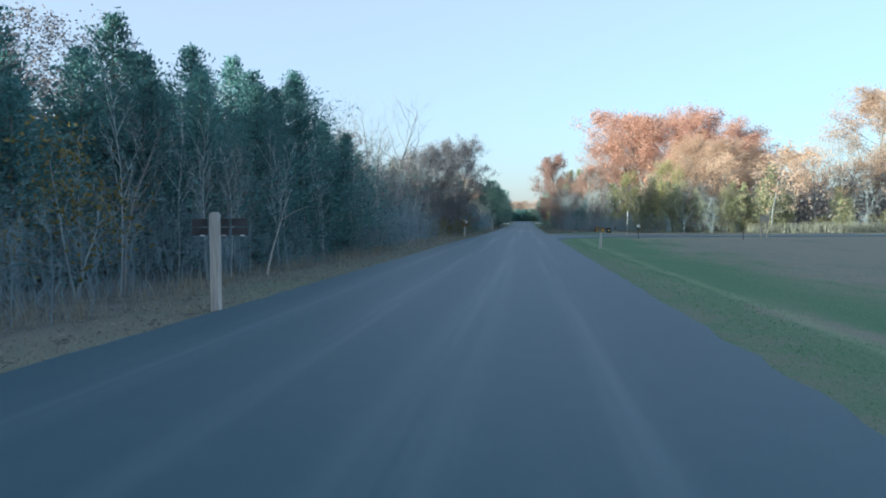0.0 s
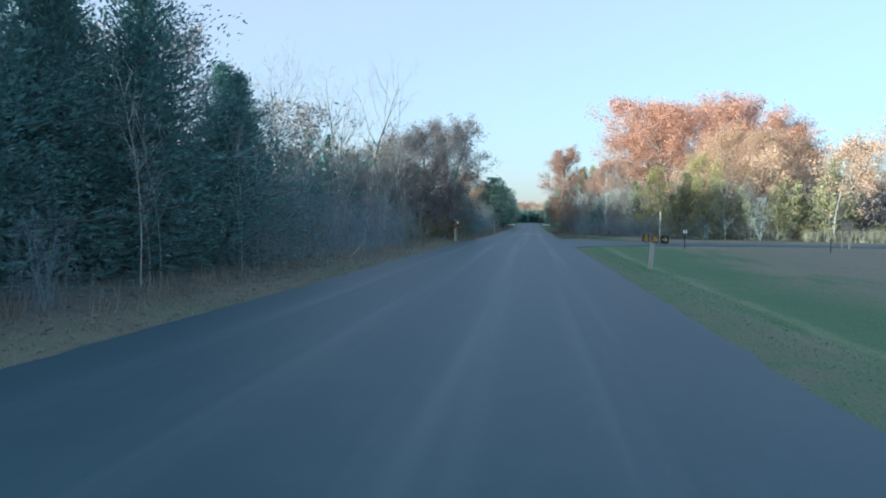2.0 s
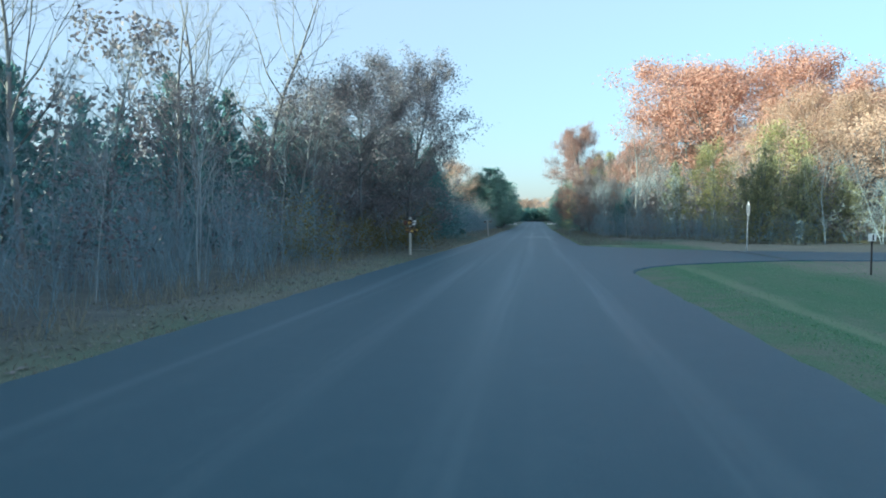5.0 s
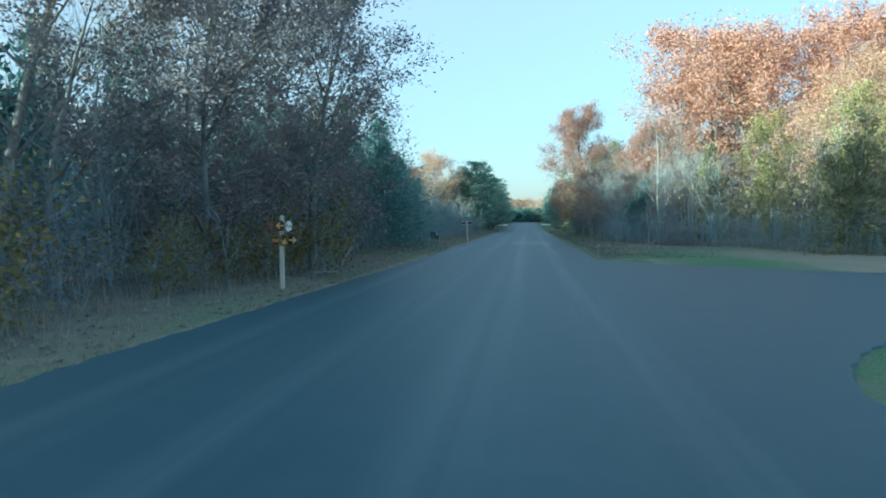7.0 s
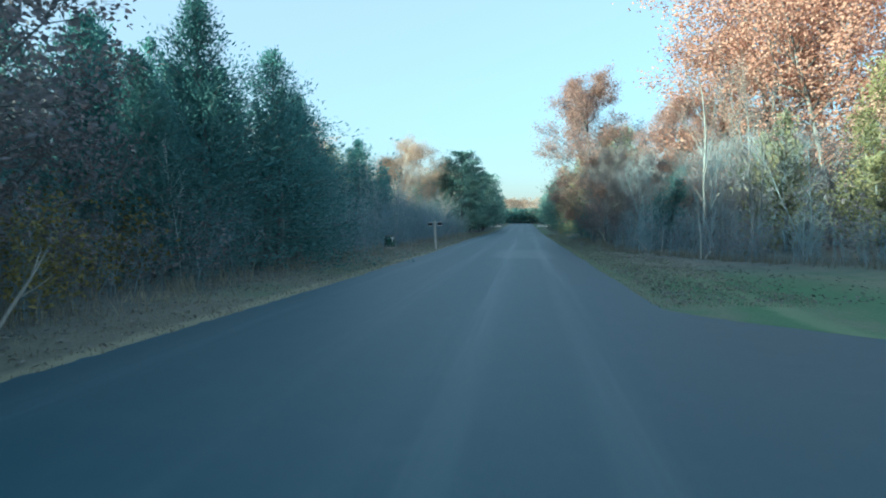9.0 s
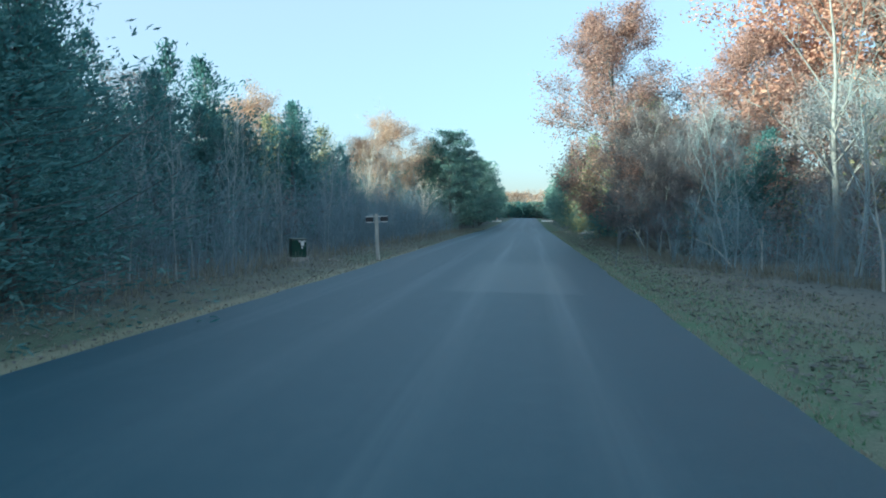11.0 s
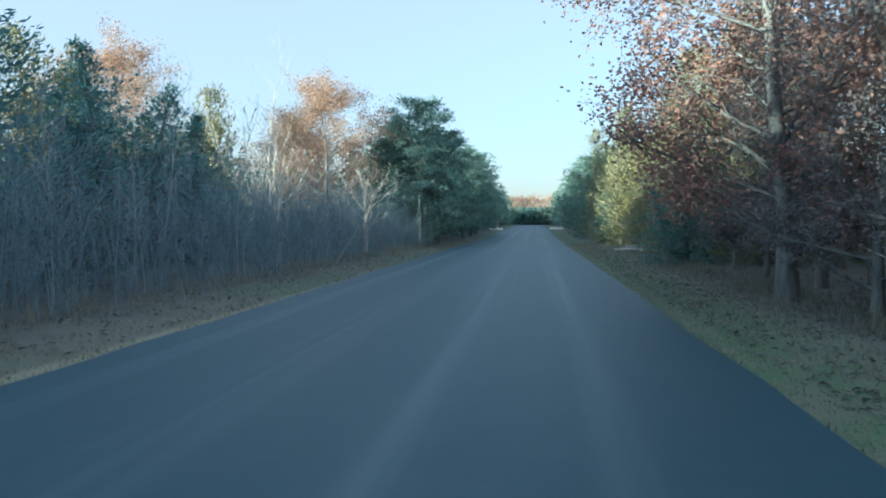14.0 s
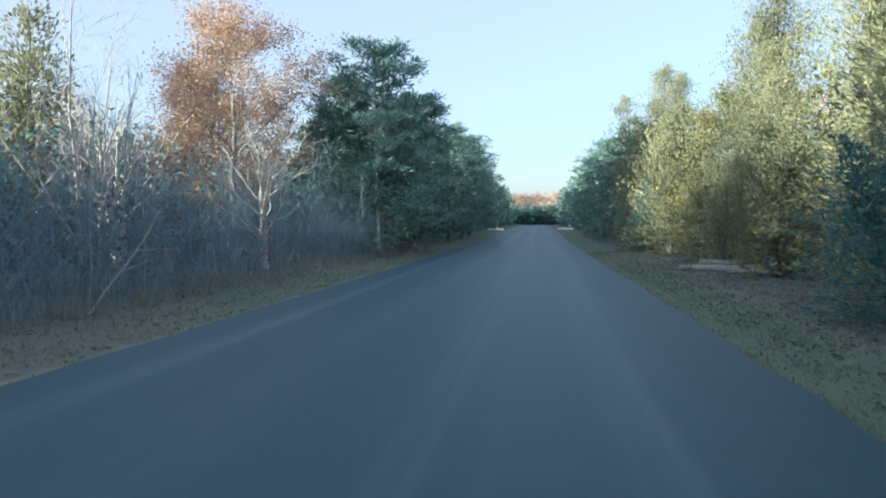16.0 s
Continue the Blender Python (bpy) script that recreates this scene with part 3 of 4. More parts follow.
KINDS = {
    "cedar": ("cedar_tree", "dense dark green red cedar with pointed tip", "tree", "cedars along the road",
              lambda s: conifer(s, 8.0, CEDAR, 0.46, 230, 1 + s % 3, spray=0.17, clumps=12, bushy=1.0)),
    "bronze": ("cedar_tree", "bushy cedar with sunlit bronze green foliage colour", "tree", "cedars along the road",
               lambda s: conifer(s, 6.0, CEDAR_SUNLIT_BRONZE, 0.40, 120, 2 + s % 2, spray=0.17, clumps=13, bushy=0.6)),
    "gold": ("cedar_tree", "tall feathery cedar with sunlit gold green foliage", "tree", "cedars along the road",
             lambda s: conifer(s, 11.0, CEDAR_SUNLIT_BRONZE, 0.32, 230, 2 + s % 2, spray=0.125, clumps=36, bushy=0.55)),
    "far_cedar": ("cedar_tree", "dark green cedar standing deep in the wood", "tree", "cedars along the road",
                  lambda s: conifer(s, 8.0, CEDAR, 0.44, 70, 1 + s % 2, 0.05, 0.39, 5, 0.95)),
    "far_bronze": ("cedar_tree", "cedar coloured sunlit olive bronze standing back from the road", "tree", "cedars along the road",
                   lambda s: conifer(s, 8.0, CEDAR_SUNLIT_BRONZE, 0.44, 80, 1 + s % 2, 0.05, 0.34, 6, 0.9)),
    "wood_cedar": ("cedar_tree", "dark green cedar among the wood's front trees", "tree", "cedars along the road",
                   lambda s: conifer(s, 8.0, CEDAR, 0.46, 110, 1 + s % 2, 0.03, 0.24, 8, 0.95)),
    "near_cedar": ("cedar_tree", "dense dark green red cedar with feathery tips beside the road", "tree", "cedars along the road",
                   lambda s: conifer(s, 8.0, CEDAR, 0.48, 250, 1 + s % 3, spray=0.115, clumps=26, bushy=1.0)),
    "russet": ("oak_tree", "oak holding dull russet brown autumn leaves", "tree", "oaks along the road",
               lambda s: broadleaf(s, 9.0, GREY, RUSSET, 0.10, 0.40, 22, 5, 3, 20, 0.125, puff=0.2, fine=3)),
    "near_russet": ("oak_tree", "dense oak with dull russet brown leaves beside the road", "tree", "oaks along the road",
                    lambda s: broadleaf(s, 9.0, BARK, RUSSET, 0.08, 0.38, 34, 6, 4, 30, 0.09, puff=0.17, fine=4)),
    "far_orange": ("oak_tree", "distant oak with orange tan leaves", "tree", "oaks along the road",
                   lambda s: broadleaf(s, 11.0, GREY, ORANGE, 0.18, 0.38, 18, 4, 3, 12, 0.24, puff=0.3, low=0.45)),
    "far_russet": ("oak_tree", "russet brown oak standing deep in the wood", "tree", "oaks along the road",
                   lambda s: broadleaf(s, 9.0, GREY, RUSSET, 0.15, 0.36, 16, 4, 2, 12, 0.24)),
    "red": ("oak_tree", "tall oak with glowing red orange leaves", "tree", "oaks along the road",
            lambda s: broadleaf(s, 14.0, GREY, RED, 0.2, 0.36, 24, 5, 4, 34, 0.165, puff=0.34, low=0.3)),
    "orange": ("oak_tree", "oak with thinning orange tan leaves", "tree", "oaks along the road",
               lambda s: broadleaf(s, 11.0, ASHEN, ORANGE, 0.22, 0.35, 32, 6, 4, 34, 0.11, puff=0.24, fine=2, low=0.22)),
    "yellow": ("young_tree", "young tree with yellow green autumn leaves", "tree", "yellow trees along the road",
               lambda s: broadleaf(s, 7.0, GREY, YELLOW, 0.04, 0.38, 22, 5, 3, 20, 0.14, puff=0.2)),
    "olive": ("sapling", "thin sapling with a few olive yellow leaves", "tree", "saplings at the wood's edge",
              lambda s: broadleaf(s, 3.5, TWIG, OLIVE, 0.3, 0.4, 9, 4, 2, 5, 0.13, forks=2)),
    "bare": ("bare_tree", "leafless tree with pale spreading branches", "tree", "bare trees along the road",
             lambda s: broadleaf(s, 10.0, ASHEN, None, 0.2, 0.40, 14, 6, 4, 0, rise0=0.8, trunk_r=0.12, forks=1 + s % 3, fine=1)),
    "pale_bare": ("bare_tree", "tall forked leafless tree with sunlit pale limbs", "tree", "bare trees along the road",
                  lambda s: broadleaf(s, 10.0, SUNLIT_BARK, None, 0.14, 0.34, 12, 5, 3, 0, rise0=1.1, trunk_r=0.085, forks=3, fine=2)),
    "copper": ("oak_tree", "oak with copper red upper leaves", "tree", "oaks along the road",
               lambda s: broadleaf(s, 11.0, BARK, COPPER, 0.10, 0.29, 40, 6, 5, 46, 0.085, rise0=0.35, puff=0.17, fine=3)),
    "snag": ("bare_tree", "small leafless tree with pale sunlit branches", "tree", "bare trees along the road",
             lambda s: broadleaf(s, 5.0, SUNLIT_BARK, None, 0.26, 0.62, 20, 4, 3, 0, rise0=0.42, trunk_r=0.20, fine=1)),
    "dull": ("bare_tree", "leafless grey tree in the wood's shade", "tree", "bare trees along the road",
             lambda s: broadleaf(s, 7.0, TWIG, None, 0.08, 0.36, 18, 5, 4, 0, rise0=0.7, trunk_r=0.06, forks=1 + s % 2, fine=8)),
    "pole": ("sapling", "slender leafless pale sapling", "tree", "saplings at the wood's edge",
             lambda s: broadleaf(s, 4.5, PALE, None, 0.35, 0.26, 10, 4, 2, 0, rise0=0.9, trunk_r=0.022, fine=4)),
    "pine": ("pine_tree", "tall rounded pine with blue green needles", "tree", "pines along the road",
             lambda s: pine(s, 9.0)),
    "far_pine": ("pine_tree", "distant rounded pine with blue green needles", "tree", "pines along the road",
                 lambda s: pine(s, 9.0, None, 0.5)),
    "brush": ("shrub", "leafless grey thicket of thin stems", "shrub", "shrubs at the wood's edge",
              lambda s: brush(s, 2.8, THICKET)),
    "leafy": ("shrub", "thin shrub with sparse olive yellow leaves", "shrub", "shrubs at the wood's edge",
              lambda s: brush(s, 2.0, THICKET, 16, OLIVE, 0.9, 8)),
    "rusty": ("shrub", "low shrub with dry russet leaves", "shrub", "shrubs at the wood's edge",
              lambda s: brush(s, 2.2, THICKET, 16, RUSSET, 1.0, 4)),
}
NATURAL = {"pale_bare": 10.0, "far_bronze": 8.0, "gold": 11.0, "wood_cedar": 8.0, "near_cedar": 8.0, "cedar": 8.0, "bronze": 6.0, "far_cedar": 8.0, "russet": 9.0, "far_russet": 9.0, "near_russet": 9.0, "far_orange": 11.0, "red": 14.0, "orange": 11.0, "yellow": 7.0, "olive": 3.5,
           "bare": 10.0, "copper": 11.0, "snag": 5.0, "dull": 7.0, "pole": 4.5, "pine": 9.0, "far_pine": 9.0, "brush": 2.8, "leafy": 2.0, "rusty": 2.2}
VARIANTS = {"cedar": 5, "russet": 4, "red": 3, "orange": 3, "bare": 4, "dull": 4, "pole": 3, "pine": 4, "brush": 5, "bronze": 3}
first_of = {}
planted = []


WIDE = {"far_pine": 1.2, "cedar": 1.5, "near_cedar": 1.45, "wood_cedar": 1.2, "pine": 1.22, "orange": 1.28, "copper": 1.24, "russet": 1.15, "near_russet": 1.15, "far_orange": 1.15, "red": 1.1, "far_cedar": 1.2}


def height_of(*meshes):
    """The height below which nearly all of a plant lies."""
    tops = []
    for me in meshes:
        if me:
            z = np.empty(len(me.vertices) * 3, dtype=np.float32)
            me.vertices.foreach_get("co", z)
            tops.append(np.percentile(z[2::3], 99.5))
    return float(max(tops))


def plant(kind, x, y, h, turn=None, wide=1.0, label="", rng=random):
    """Plants one tree or shrub of the kind, h metres high, on the ground at x, y."""
    k = rng.randrange(VARIANTS.get(kind, 2))
    if (kind, k) not in first_of:
        name, lab, cat, grp, make = KINDS[kind]
        stems, crown = make(101 + 7 * k + len(kind))
        ob = thing(name, Matrix.Identity(4), lab, cat, grp)
        for me in stems if isinstance(stems, list) else [stems]:
            piece = new(me.name.split(".")[0], me)
            piece.parent = ob
            if name == "shrub":
                tagged(piece, "clump of thin grey stems", kind="stuff")
        if crown:
            new(crown.name.split(".")[0], crown).parent = ob
        first_of[kind, k] = [ob, height_of(*(stems if isinstance(stems, list) else [stems]), crown), False]
    proto, tall, placed = first_of[kind, k]
    s = h / tall
    w = s * wide * WIDE.get(kind, 1.0)
    m = pose(x, y, float(ground_z(x, y)), 0, 0, rng.uniform(0, 360) if turn is None else turn) @ Matrix.Diagonal((w, w, s, 1))
    planted.append((x, y))
    if placed:
        ob = copy_thing(proto, Matrix.Identity(4))
        ob.matrix_basis = m
    else:
        ob = proto
        ob.matrix_basis = m
        first_of[kind, k][2] = True
    if label:
        tagged(ob, label)
    return ob


# trees that stand out: kind, x, y, height
WEST_START = [
    ("near_cedar", -9.9, 30.1, 8.0), ("near_cedar", -10.6, 27.0, 6.6), ("near_cedar", -9.6, 23.6, 6.2), ("cedar", -11.4, 20.5, 6.4), ("near_cedar", -9.2, 32.8, 5.6), ("cedar", -10.4, 17.0, 5.0), ("cedar", -10.8, 13.5, 4.4), ("cedar", -14.0, 31.5, 9.2), ("cedar", -13.0, 26.0, 8.2), ("cedar", -15.2, 24.5, 8.6),
    ("bare", -8.8, 14.2, 4.4), ("bare", -8.7, 19.5, 4.4), ("olive", -8.2, 11.6, 3.2), ("russet", -16.5, 18.0, 7.6), ("russet", -17.0, 23.0, 8.8), ("pole", -8.0, 21.6, 4.2), ("pole", -7.6, 17.0, 3.6),
    ("bare", -11.9, 62.5, 14.0), ("bare", -13.5, 60.0, 12.5), ("bare", -14.0, 51.0, 11.0), ("bare", -12.5, 56.5, 10.0), ("bare", -15.5, 48.0, 10.5), ("russet", -17.0, 43.0, 9.8), ("dull", -11.0, 44.0, 7.2), ("near_cedar", -10.8, 37.0, 6.8),
    ("near_cedar", -10.2, 20.0, 5.8), ("cedar", -12.2, 29.0, 7.8), ("cedar", -12.0, 17.2, 6.2), ("cedar", -12.8, 22.6, 7.4), ("cedar", -11.8, 10.4, 5.6), ("cedar", -13.0, 14.0, 6.8),
]
WEST_OAKS = [
    ("near_russet", -6.8, 68.8, 9.7), ("near_russet", -8.4, 64.8, 9.0), ("russet", -10.0, 61.5, 7.8), ("russet", -8.0, 72.5, 6.5), ("leafy", -6.6, 66.6, 2.6), ("near_cedar", -8.8, 78.6, 5.2),
    ("near_cedar", -8.5, 88.2, 6.2), ("near_cedar", -8.6, 85.2, 6.8), ("near_cedar", -9.2, 82.0, 7.4), ("cedar", -15.2, 112.2, 9.4), ("cedar", -11.9, 112.0, 7.2), ("cedar", -11.0, 97.0, 5.4), ("cedar", -13.0, 103.0, 5.6),
]
WEST_PINES = [
    ("orange", -12.8, 141.5, 11.0), ("orange", -16.0, 145.0, 9.0), ("snag", -8.7, 134.8, 5.0), ("snag", -12.5, 133.0, 5.6), ("snag", -14.0, 135.5, 5.8), ("pale_bare", -12.4, 131.5, 10.2), ("bare", -16.4, 130.5, 9.8), ("russet", -24.5, 118.0, 10.5), ("bronze", -18.0, 136.0, 9.0),
    ("pine", -7.6, 146.5, 9.9), ("pine", -7.2, 152.0, 8.6), ("pine", -10.6, 148.0, 8.4), ("pine", -8.0, 158.0, 9.0), ("pine", -6.9, 166.0, 8.8), ("pine", -6.9, 175.0, 9.2), ("pine", -7.3, 186.0, 9.6), ("bronze", -16.0, 120.0, 7.6), ("bronze", -17.5, 116.0, 7.0), ("cedar", -14.5, 121.5, 7.4), ("cedar", -13.0, 124.5, 5.4), ("bronze", -15.6, 126.5, 5.8), ("orange", -26.0, 140.0, 13.0), ("cedar", -17.5, 124.0, 7.6),
]
EAST_FIELD = [
    ("red", 15.5, 109.0, 18.4), ("red", 20.5, 112.0, 18.2), ("red", 26.0, 108.0, 17.5), ("red", 11.8, 112.5, 14.4), ("red", 31.5, 111.0, 16.1), ("red", 18.2, 106.5, 17.1), ("red", 23.0, 105.5, 16.6), ("red", 29.0, 104.0, 15.5), ("orange", 22.0, 99.0, 12.5), ("orange", 29.0, 97.0, 11.0), ("orange", 25.5, 93.0, 11.5),
    ("bronze", 13.8, 80.5, 6.2), ("bronze", 16.5, 81.5, 5.5), ("bronze", 22.5, 80.0, 5.6), ("bronze", 26.7, 80.5, 7.4), ("yellow", 12.8, 88.0, 7.2), ("yellow", 17.5, 87.0, 8.4), ("bare", 13.4, 85.0, 7.2), ("bronze", 19.5, 82.0, 5.0),
    ("bare", 38.0, 88.0, 12.0), ("orange", 44.0, 95.0, 18.0),
]
EAST_WOOD = [
    ("copper", 4.8, 112.8, 11.9), ("russet", 6.4, 115.5, 9.0), ("near_russet", 5.4, 110.8, 6.6), ("near_russet", 6.6, 106.0, 5.8), ("cedar", 8.0, 104.0, 4.6), ("copper", 8.6, 108.5, 9.2), ("near_russet", 6.2, 118.6, 6.6), ("near_russet", 5.8, 108.6, 5.2),
    ("bare", 8.6, 97.5, 10.5), ("bare", 10.0, 95.0, 9.5), ("gold", 8.0, 124.0, 9.4), ("gold", 7.6, 130.5, 9.0), ("gold", 6.9, 136.5, 7.0), ("gold", 8.5, 141.5, 11.4), ("gold", 6.9, 157.5, 10.8), ("gold", 6.6, 150.0, 8.8), ("bronze", 6.2, 133.0, 4.4), ("gold", 10.4, 135.0, 11.0),
    ("bronze", 6.4, 148.6, 7.0), ("pine", 6.2, 174.0, 8.4), ("pine", 6.8, 182.0, 9.0), ("cedar", 5.4, 124.6, 3.4), ("bronze", 5.6, 135.6, 3.4), ("bronze", 5.9, 140.2, 3.8), ("bronze", 5.8, 146.5, 4.2), ("cedar", 5.6, 149.0, 3.6), ("bronze", 6.6, 126.8, 6.4),
]
rng = random.Random(11)
for kind, x, y, h in WEST_START + WEST_OAKS + WEST_PINES + EAST_FIELD + EAST_WOOD:
    plant(kind, x, y, h, wide=1.22 if kind == "red" else 1.0, rng=random.Random(int(x * 131 + y * 17)))


def clear_of(x, y, gap):
    return all((x - a) ** 2 + (y - b) ** 2 > gap * gap for a, b in planted)


def belt(y0, y1, edge, depths, step, mix, side, lo, hi, gap=1.7):
    """Fills a stretch of wood: rows at the depths behind its edge, with a mixture of kinds."""
    for i, depth in enumerate(depths):
        y = y0 + rng.uniform(0, step)
        while y < y1:
            x = side * (edge(y) + depth + rng.uniform(-0.9, 0.9))
            kind = rng.choice(mix[min(i, len(mix) - 1)])
            if clear_of(x, y, gap):
                plant(kind, x, y, NATURAL[kind] * rng.uniform(lo, hi), rng=rng)
            y += step * rng.uniform(0.7, 1.3) * (1 + 0.15 * i)


def west(y):
    return 8.4


def east(y):
    return 5.4 if y > 98 else 5.4 + (98 - y) * 0.46


D, C, R, W, B = "dull", "far_cedar", "russet", "wood_cedar", "far_bronze"
DEEP = [C, C, "far_russet"]
# unseen trees at and behind the start, added to shade the road
belt(-40, -12, west, (2, 8, 15), 4.0, [DEEP], -1, 0.9, 1.15)
belt(-12, 10, west, (2, 5, 9, 15), 3.2, [[D, D, W], [W, R, W], DEEP], -1, 0.8, 1.05)
belt(10, 36, west, (4, 7, 12, 18), 3.4, [["cedar", W], [W], DEEP], -1, 0.85, 1.1)
belt(36, 58, west, (1.5, 3.5), 2.7, [["pole", D], [D, D, R]], -1, 0.52, 0.74)
belt(36, 58, west, (7, 12, 18), 3.0, [[R, D, R], DEEP], -1, 0.72, 0.96)
belt(58, 76, west, (2, 5, 9, 15), 3.4, [[R, D], [R, W], DEEP], -1, 0.88, 1.12)
belt(76, 93, west, (4, 8, 14), 3.4, [["cedar"], [W], DEEP], -1, 0.8, 1.0)
belt(93, 118, west, (2, 5), 3.4, [["pole", D], [W, W, D]], -1, 0.55, 0.75)
# hidden cedar rows added to block low sun from the oaks opposite
belt(84, 108, west, (8.8, 12.4), 2.4, [[W]], -1, 1.08, 1.18)
belt(108, 118, west, (9, 15), 3.6, [[W], DEEP], -1, 0.85, 1.05)
belt(118, 140, west, (3.5, 7), 3.2, [[D, "pole"], [D, W]], -1, 0.4, 0.58)
belt(118, 140, west, (12, 18), 3.6, [[W, D], [C, "far_russet"]], -1, 0.45, 0.62)
belt(144, 195, west, (0.5, 4, 9, 16), 4.6, [["far_pine"], ["far_pine"], DEEP], -1, 0.8, 1.0)
belt(195, 306, west, (0.5, 5, 11), 6.0, [["far_pine"], ["far_pine", C], [C]], -1, 0.8, 1.0)
belt(78, 98, east, (1.0, 3, 6, 9, 13), 2.6, [[D, "pole", D], [D, D], [D, B, "bare"], ["bare", D, B], ["far_orange", B]], 1, 0.66, 0.9)
belt(98, 122, east, (1.5, 4, 8, 13), 3.0, [[D, D, R], [B, D, R], [B, R], ["far_orange", B]], 1, 0.6, 0.85)
belt(122, 160, east, (1.5, 5, 10), 4.0, [["bronze", "yellow", B], [B, "far_pine"], ["far_orange", B]], 1, 0.75, 1.0)
belt(160, 306, east, (1, 5, 11), 6.0, [["far_pine"], ["far_pine", C], [C]], 1, 0.8, 1.0)

# the wood beyond the mown field
for i in range(24):
    x = 21 + i * 2.9 + rng.uniform(-0.8, 0.8)
    for depth in (0, 6, 13):
        kind = rng.choice(["bronze", D, "far_orange", "bronze"] if depth == 0 else ["far_orange", "bronze", "far_orange", "bare", B] if depth == 6 else [B, "far_russet", "far_orange"])
        y = 83 + 0.05 * (x - 21) + depth + rng.uniform(-1, 1)
        if clear_of(x, y, 1.8):
            plant(kind, x, y, NATURAL[kind] * rng.uniform(0.7, 0.95), rng=rng)

# thickets along the wood's foot
y = -4.0
while y < 146:
    if not (23 < y < 32 or 80.5 < y < 91):
        tall = 0.8 if y < 36 else 1.0 if y < 108 else 1.2
        for depth in (0.0, 1.7):
            kind = rng.choice(["rusty", "rusty", "leafy", "brush"] if 56 < y < 77 else ["brush"] * 8 + ["leafy" if y < 56 else "brush", "rusty"])
            x = -(7.9 + depth + rng.uniform(-0.4, 0.4))
            if (abs(y - 134.8) < 1.6 or abs(y - 98.2) < 2.2) and depth == 0.0:
                continue
            plant(kind, x, y + rng.uniform(-0.6, 0.6), NATURAL[kind] * tall * (0.85 + 0.2 * depth) * rng.uniform(0.8, 1.1), rng=rng, wide=1.25)
    y += rng.uniform(1.7, 2.2)
y = 6.0
while y < 132:
    if not (56 < y < 77 or 80.5 < y < 91):
        for _ in range(rng.choice((1, 2, 2, 3))):
            plant("pole", -(7.5 + rng.uniform(0, 1.3)), y + rng.uniform(-0.7, 0.7), rng.uniform(2.6, 5.0), rng=rng, wide=0.8)
    y += rng.uniform(2.0, 4.2)
y = 80.0
while y < 103:
    for depth in (0.0, 1.8):
        kind = rng.choice(["brush"] * 7 + ["rusty"])
        plant(kind, east(y) + depth + rng.uniform(-0.3, 0.4), y + rng.uniform(-0.6, 0.6), NATURAL[kind] * rng.uniform(0.6, 0.95), rng=rng, wide=1.3)
    y += rng.uniform(1.8, 2.4)
for i in range(16):
    plant(rng.choice(["brush", "leafy", "rusty"]), 15 + 2.4 * i + rng.uniform(-0.5, 0.5), 80.5 + rng.uniform(-0.5, 1.5), rng.uniform(1.4, 2.4), rng=rng, wide=1.5)

# the sunlit wood across the road's end
for i in range(26):
    for depth in (0, 5, 11):
        kind = "far_orange" if depth > 5 else rng.choice([C, "far_pine", C])
        plant(kind, -32 + 2.5 * i + rng.uniform(-1, 1), 318 + depth + rng.uniform(-2, 2), (9.8 if depth > 5 else 5.6) * rng.uniform(0.95, 1.05), rng=rng, wide=1.5 if depth > 5 else 2.1)


# ---- the depth of the woods, where no single tree can be told ----
def far_wood(name, seed, n, place, mat, size, label):
    r = np.random.default_rng(seed)
    c = place(r, n)
    c[:, 2] += ground_z(c[:, 0], c[:, 1])
    me = leaf_mesh(name, r, c, r.normal(0, 1, (len(c), 3)), size, size * 0.7, mat)
    return tagged(new(name, me), label, "woods", kind="stuff")


def canopy(r, x, y, top):
    """Heights under an uneven canopy of rounded crowns."""
    t = top * (0.75 + 0.25 * np.sin(x * 0.8 + 2 * np.sin(y * 0.37)) * np.sin(y * 0.9 + 2 * np.sin(x * 0.31)))
    return np.stack([x, y, t * r.uniform(0.0, 1.0, len(x)) ** 0.8], -1)


def deep_west_sun_screen(r, n):
    y = r.uniform(-110, 330, n)
    # added canopy, tall to block the sun, lower where it should reach the road
    return canopy(r, r.uniform(-44, -25, n), y, 9.6 - 4.6 * smooth01(y, 100, 110) * (1 - smooth01(y, 134, 144)))


def low_west(r, n):
    return canopy(r, -13 - 20 * r.uniform(0, 1, n) ** 1.3, r.uniform(-60, 300, n), 5.6)


def low_east(r, n):
    y = r.uniform(84, 300, n)
    return canopy(r, 10 + np.maximum(0, (98 - y)) * 0.46 + 16 * r.uniform(0, 1, n), y, 4.5)


def deep_east(r, n):
    y = r.uniform(100, 330, n)
    return canopy(r, r.uniform(28, 44, n), y, 9.0)


def beyond_field(r, n):
    x = r.uniform(18, 110, n)
    return canopy(r, x, 88 + r.uniform(0, 20, n), 7.0)


def road_end(r, n):
    return canopy(r, r.uniform(-60, 60, n), r.uniform(322, 345, n), 7.5)


far_wood("deep_woods", 31, 60000, deep_west_sun_screen, RUSSET, 0.7, "dense far brown autumn woods")
far_wood("undergrowth", 32, 64000, low_west, CEDAR, 0.26, "dark dense undergrowth deep among the trees")
far_wood("undergrowth", 33, 34000, low_east, RUSSET, 0.28, "dark dense undergrowth deep among the trees")
far_wood("deep_woods", 34, 15000, deep_east, RUSSET, 0.9, "dense far brown autumn woods")
far_wood("undergrowth", 35, 20000, beyond_field, RUSSET, 0.5, "brown undergrowth beyond the mown field")
far_wood("deep_woods", 36, 12000, road_end, ORANGE, 0.9, "sunlit tan woods across the road's end")


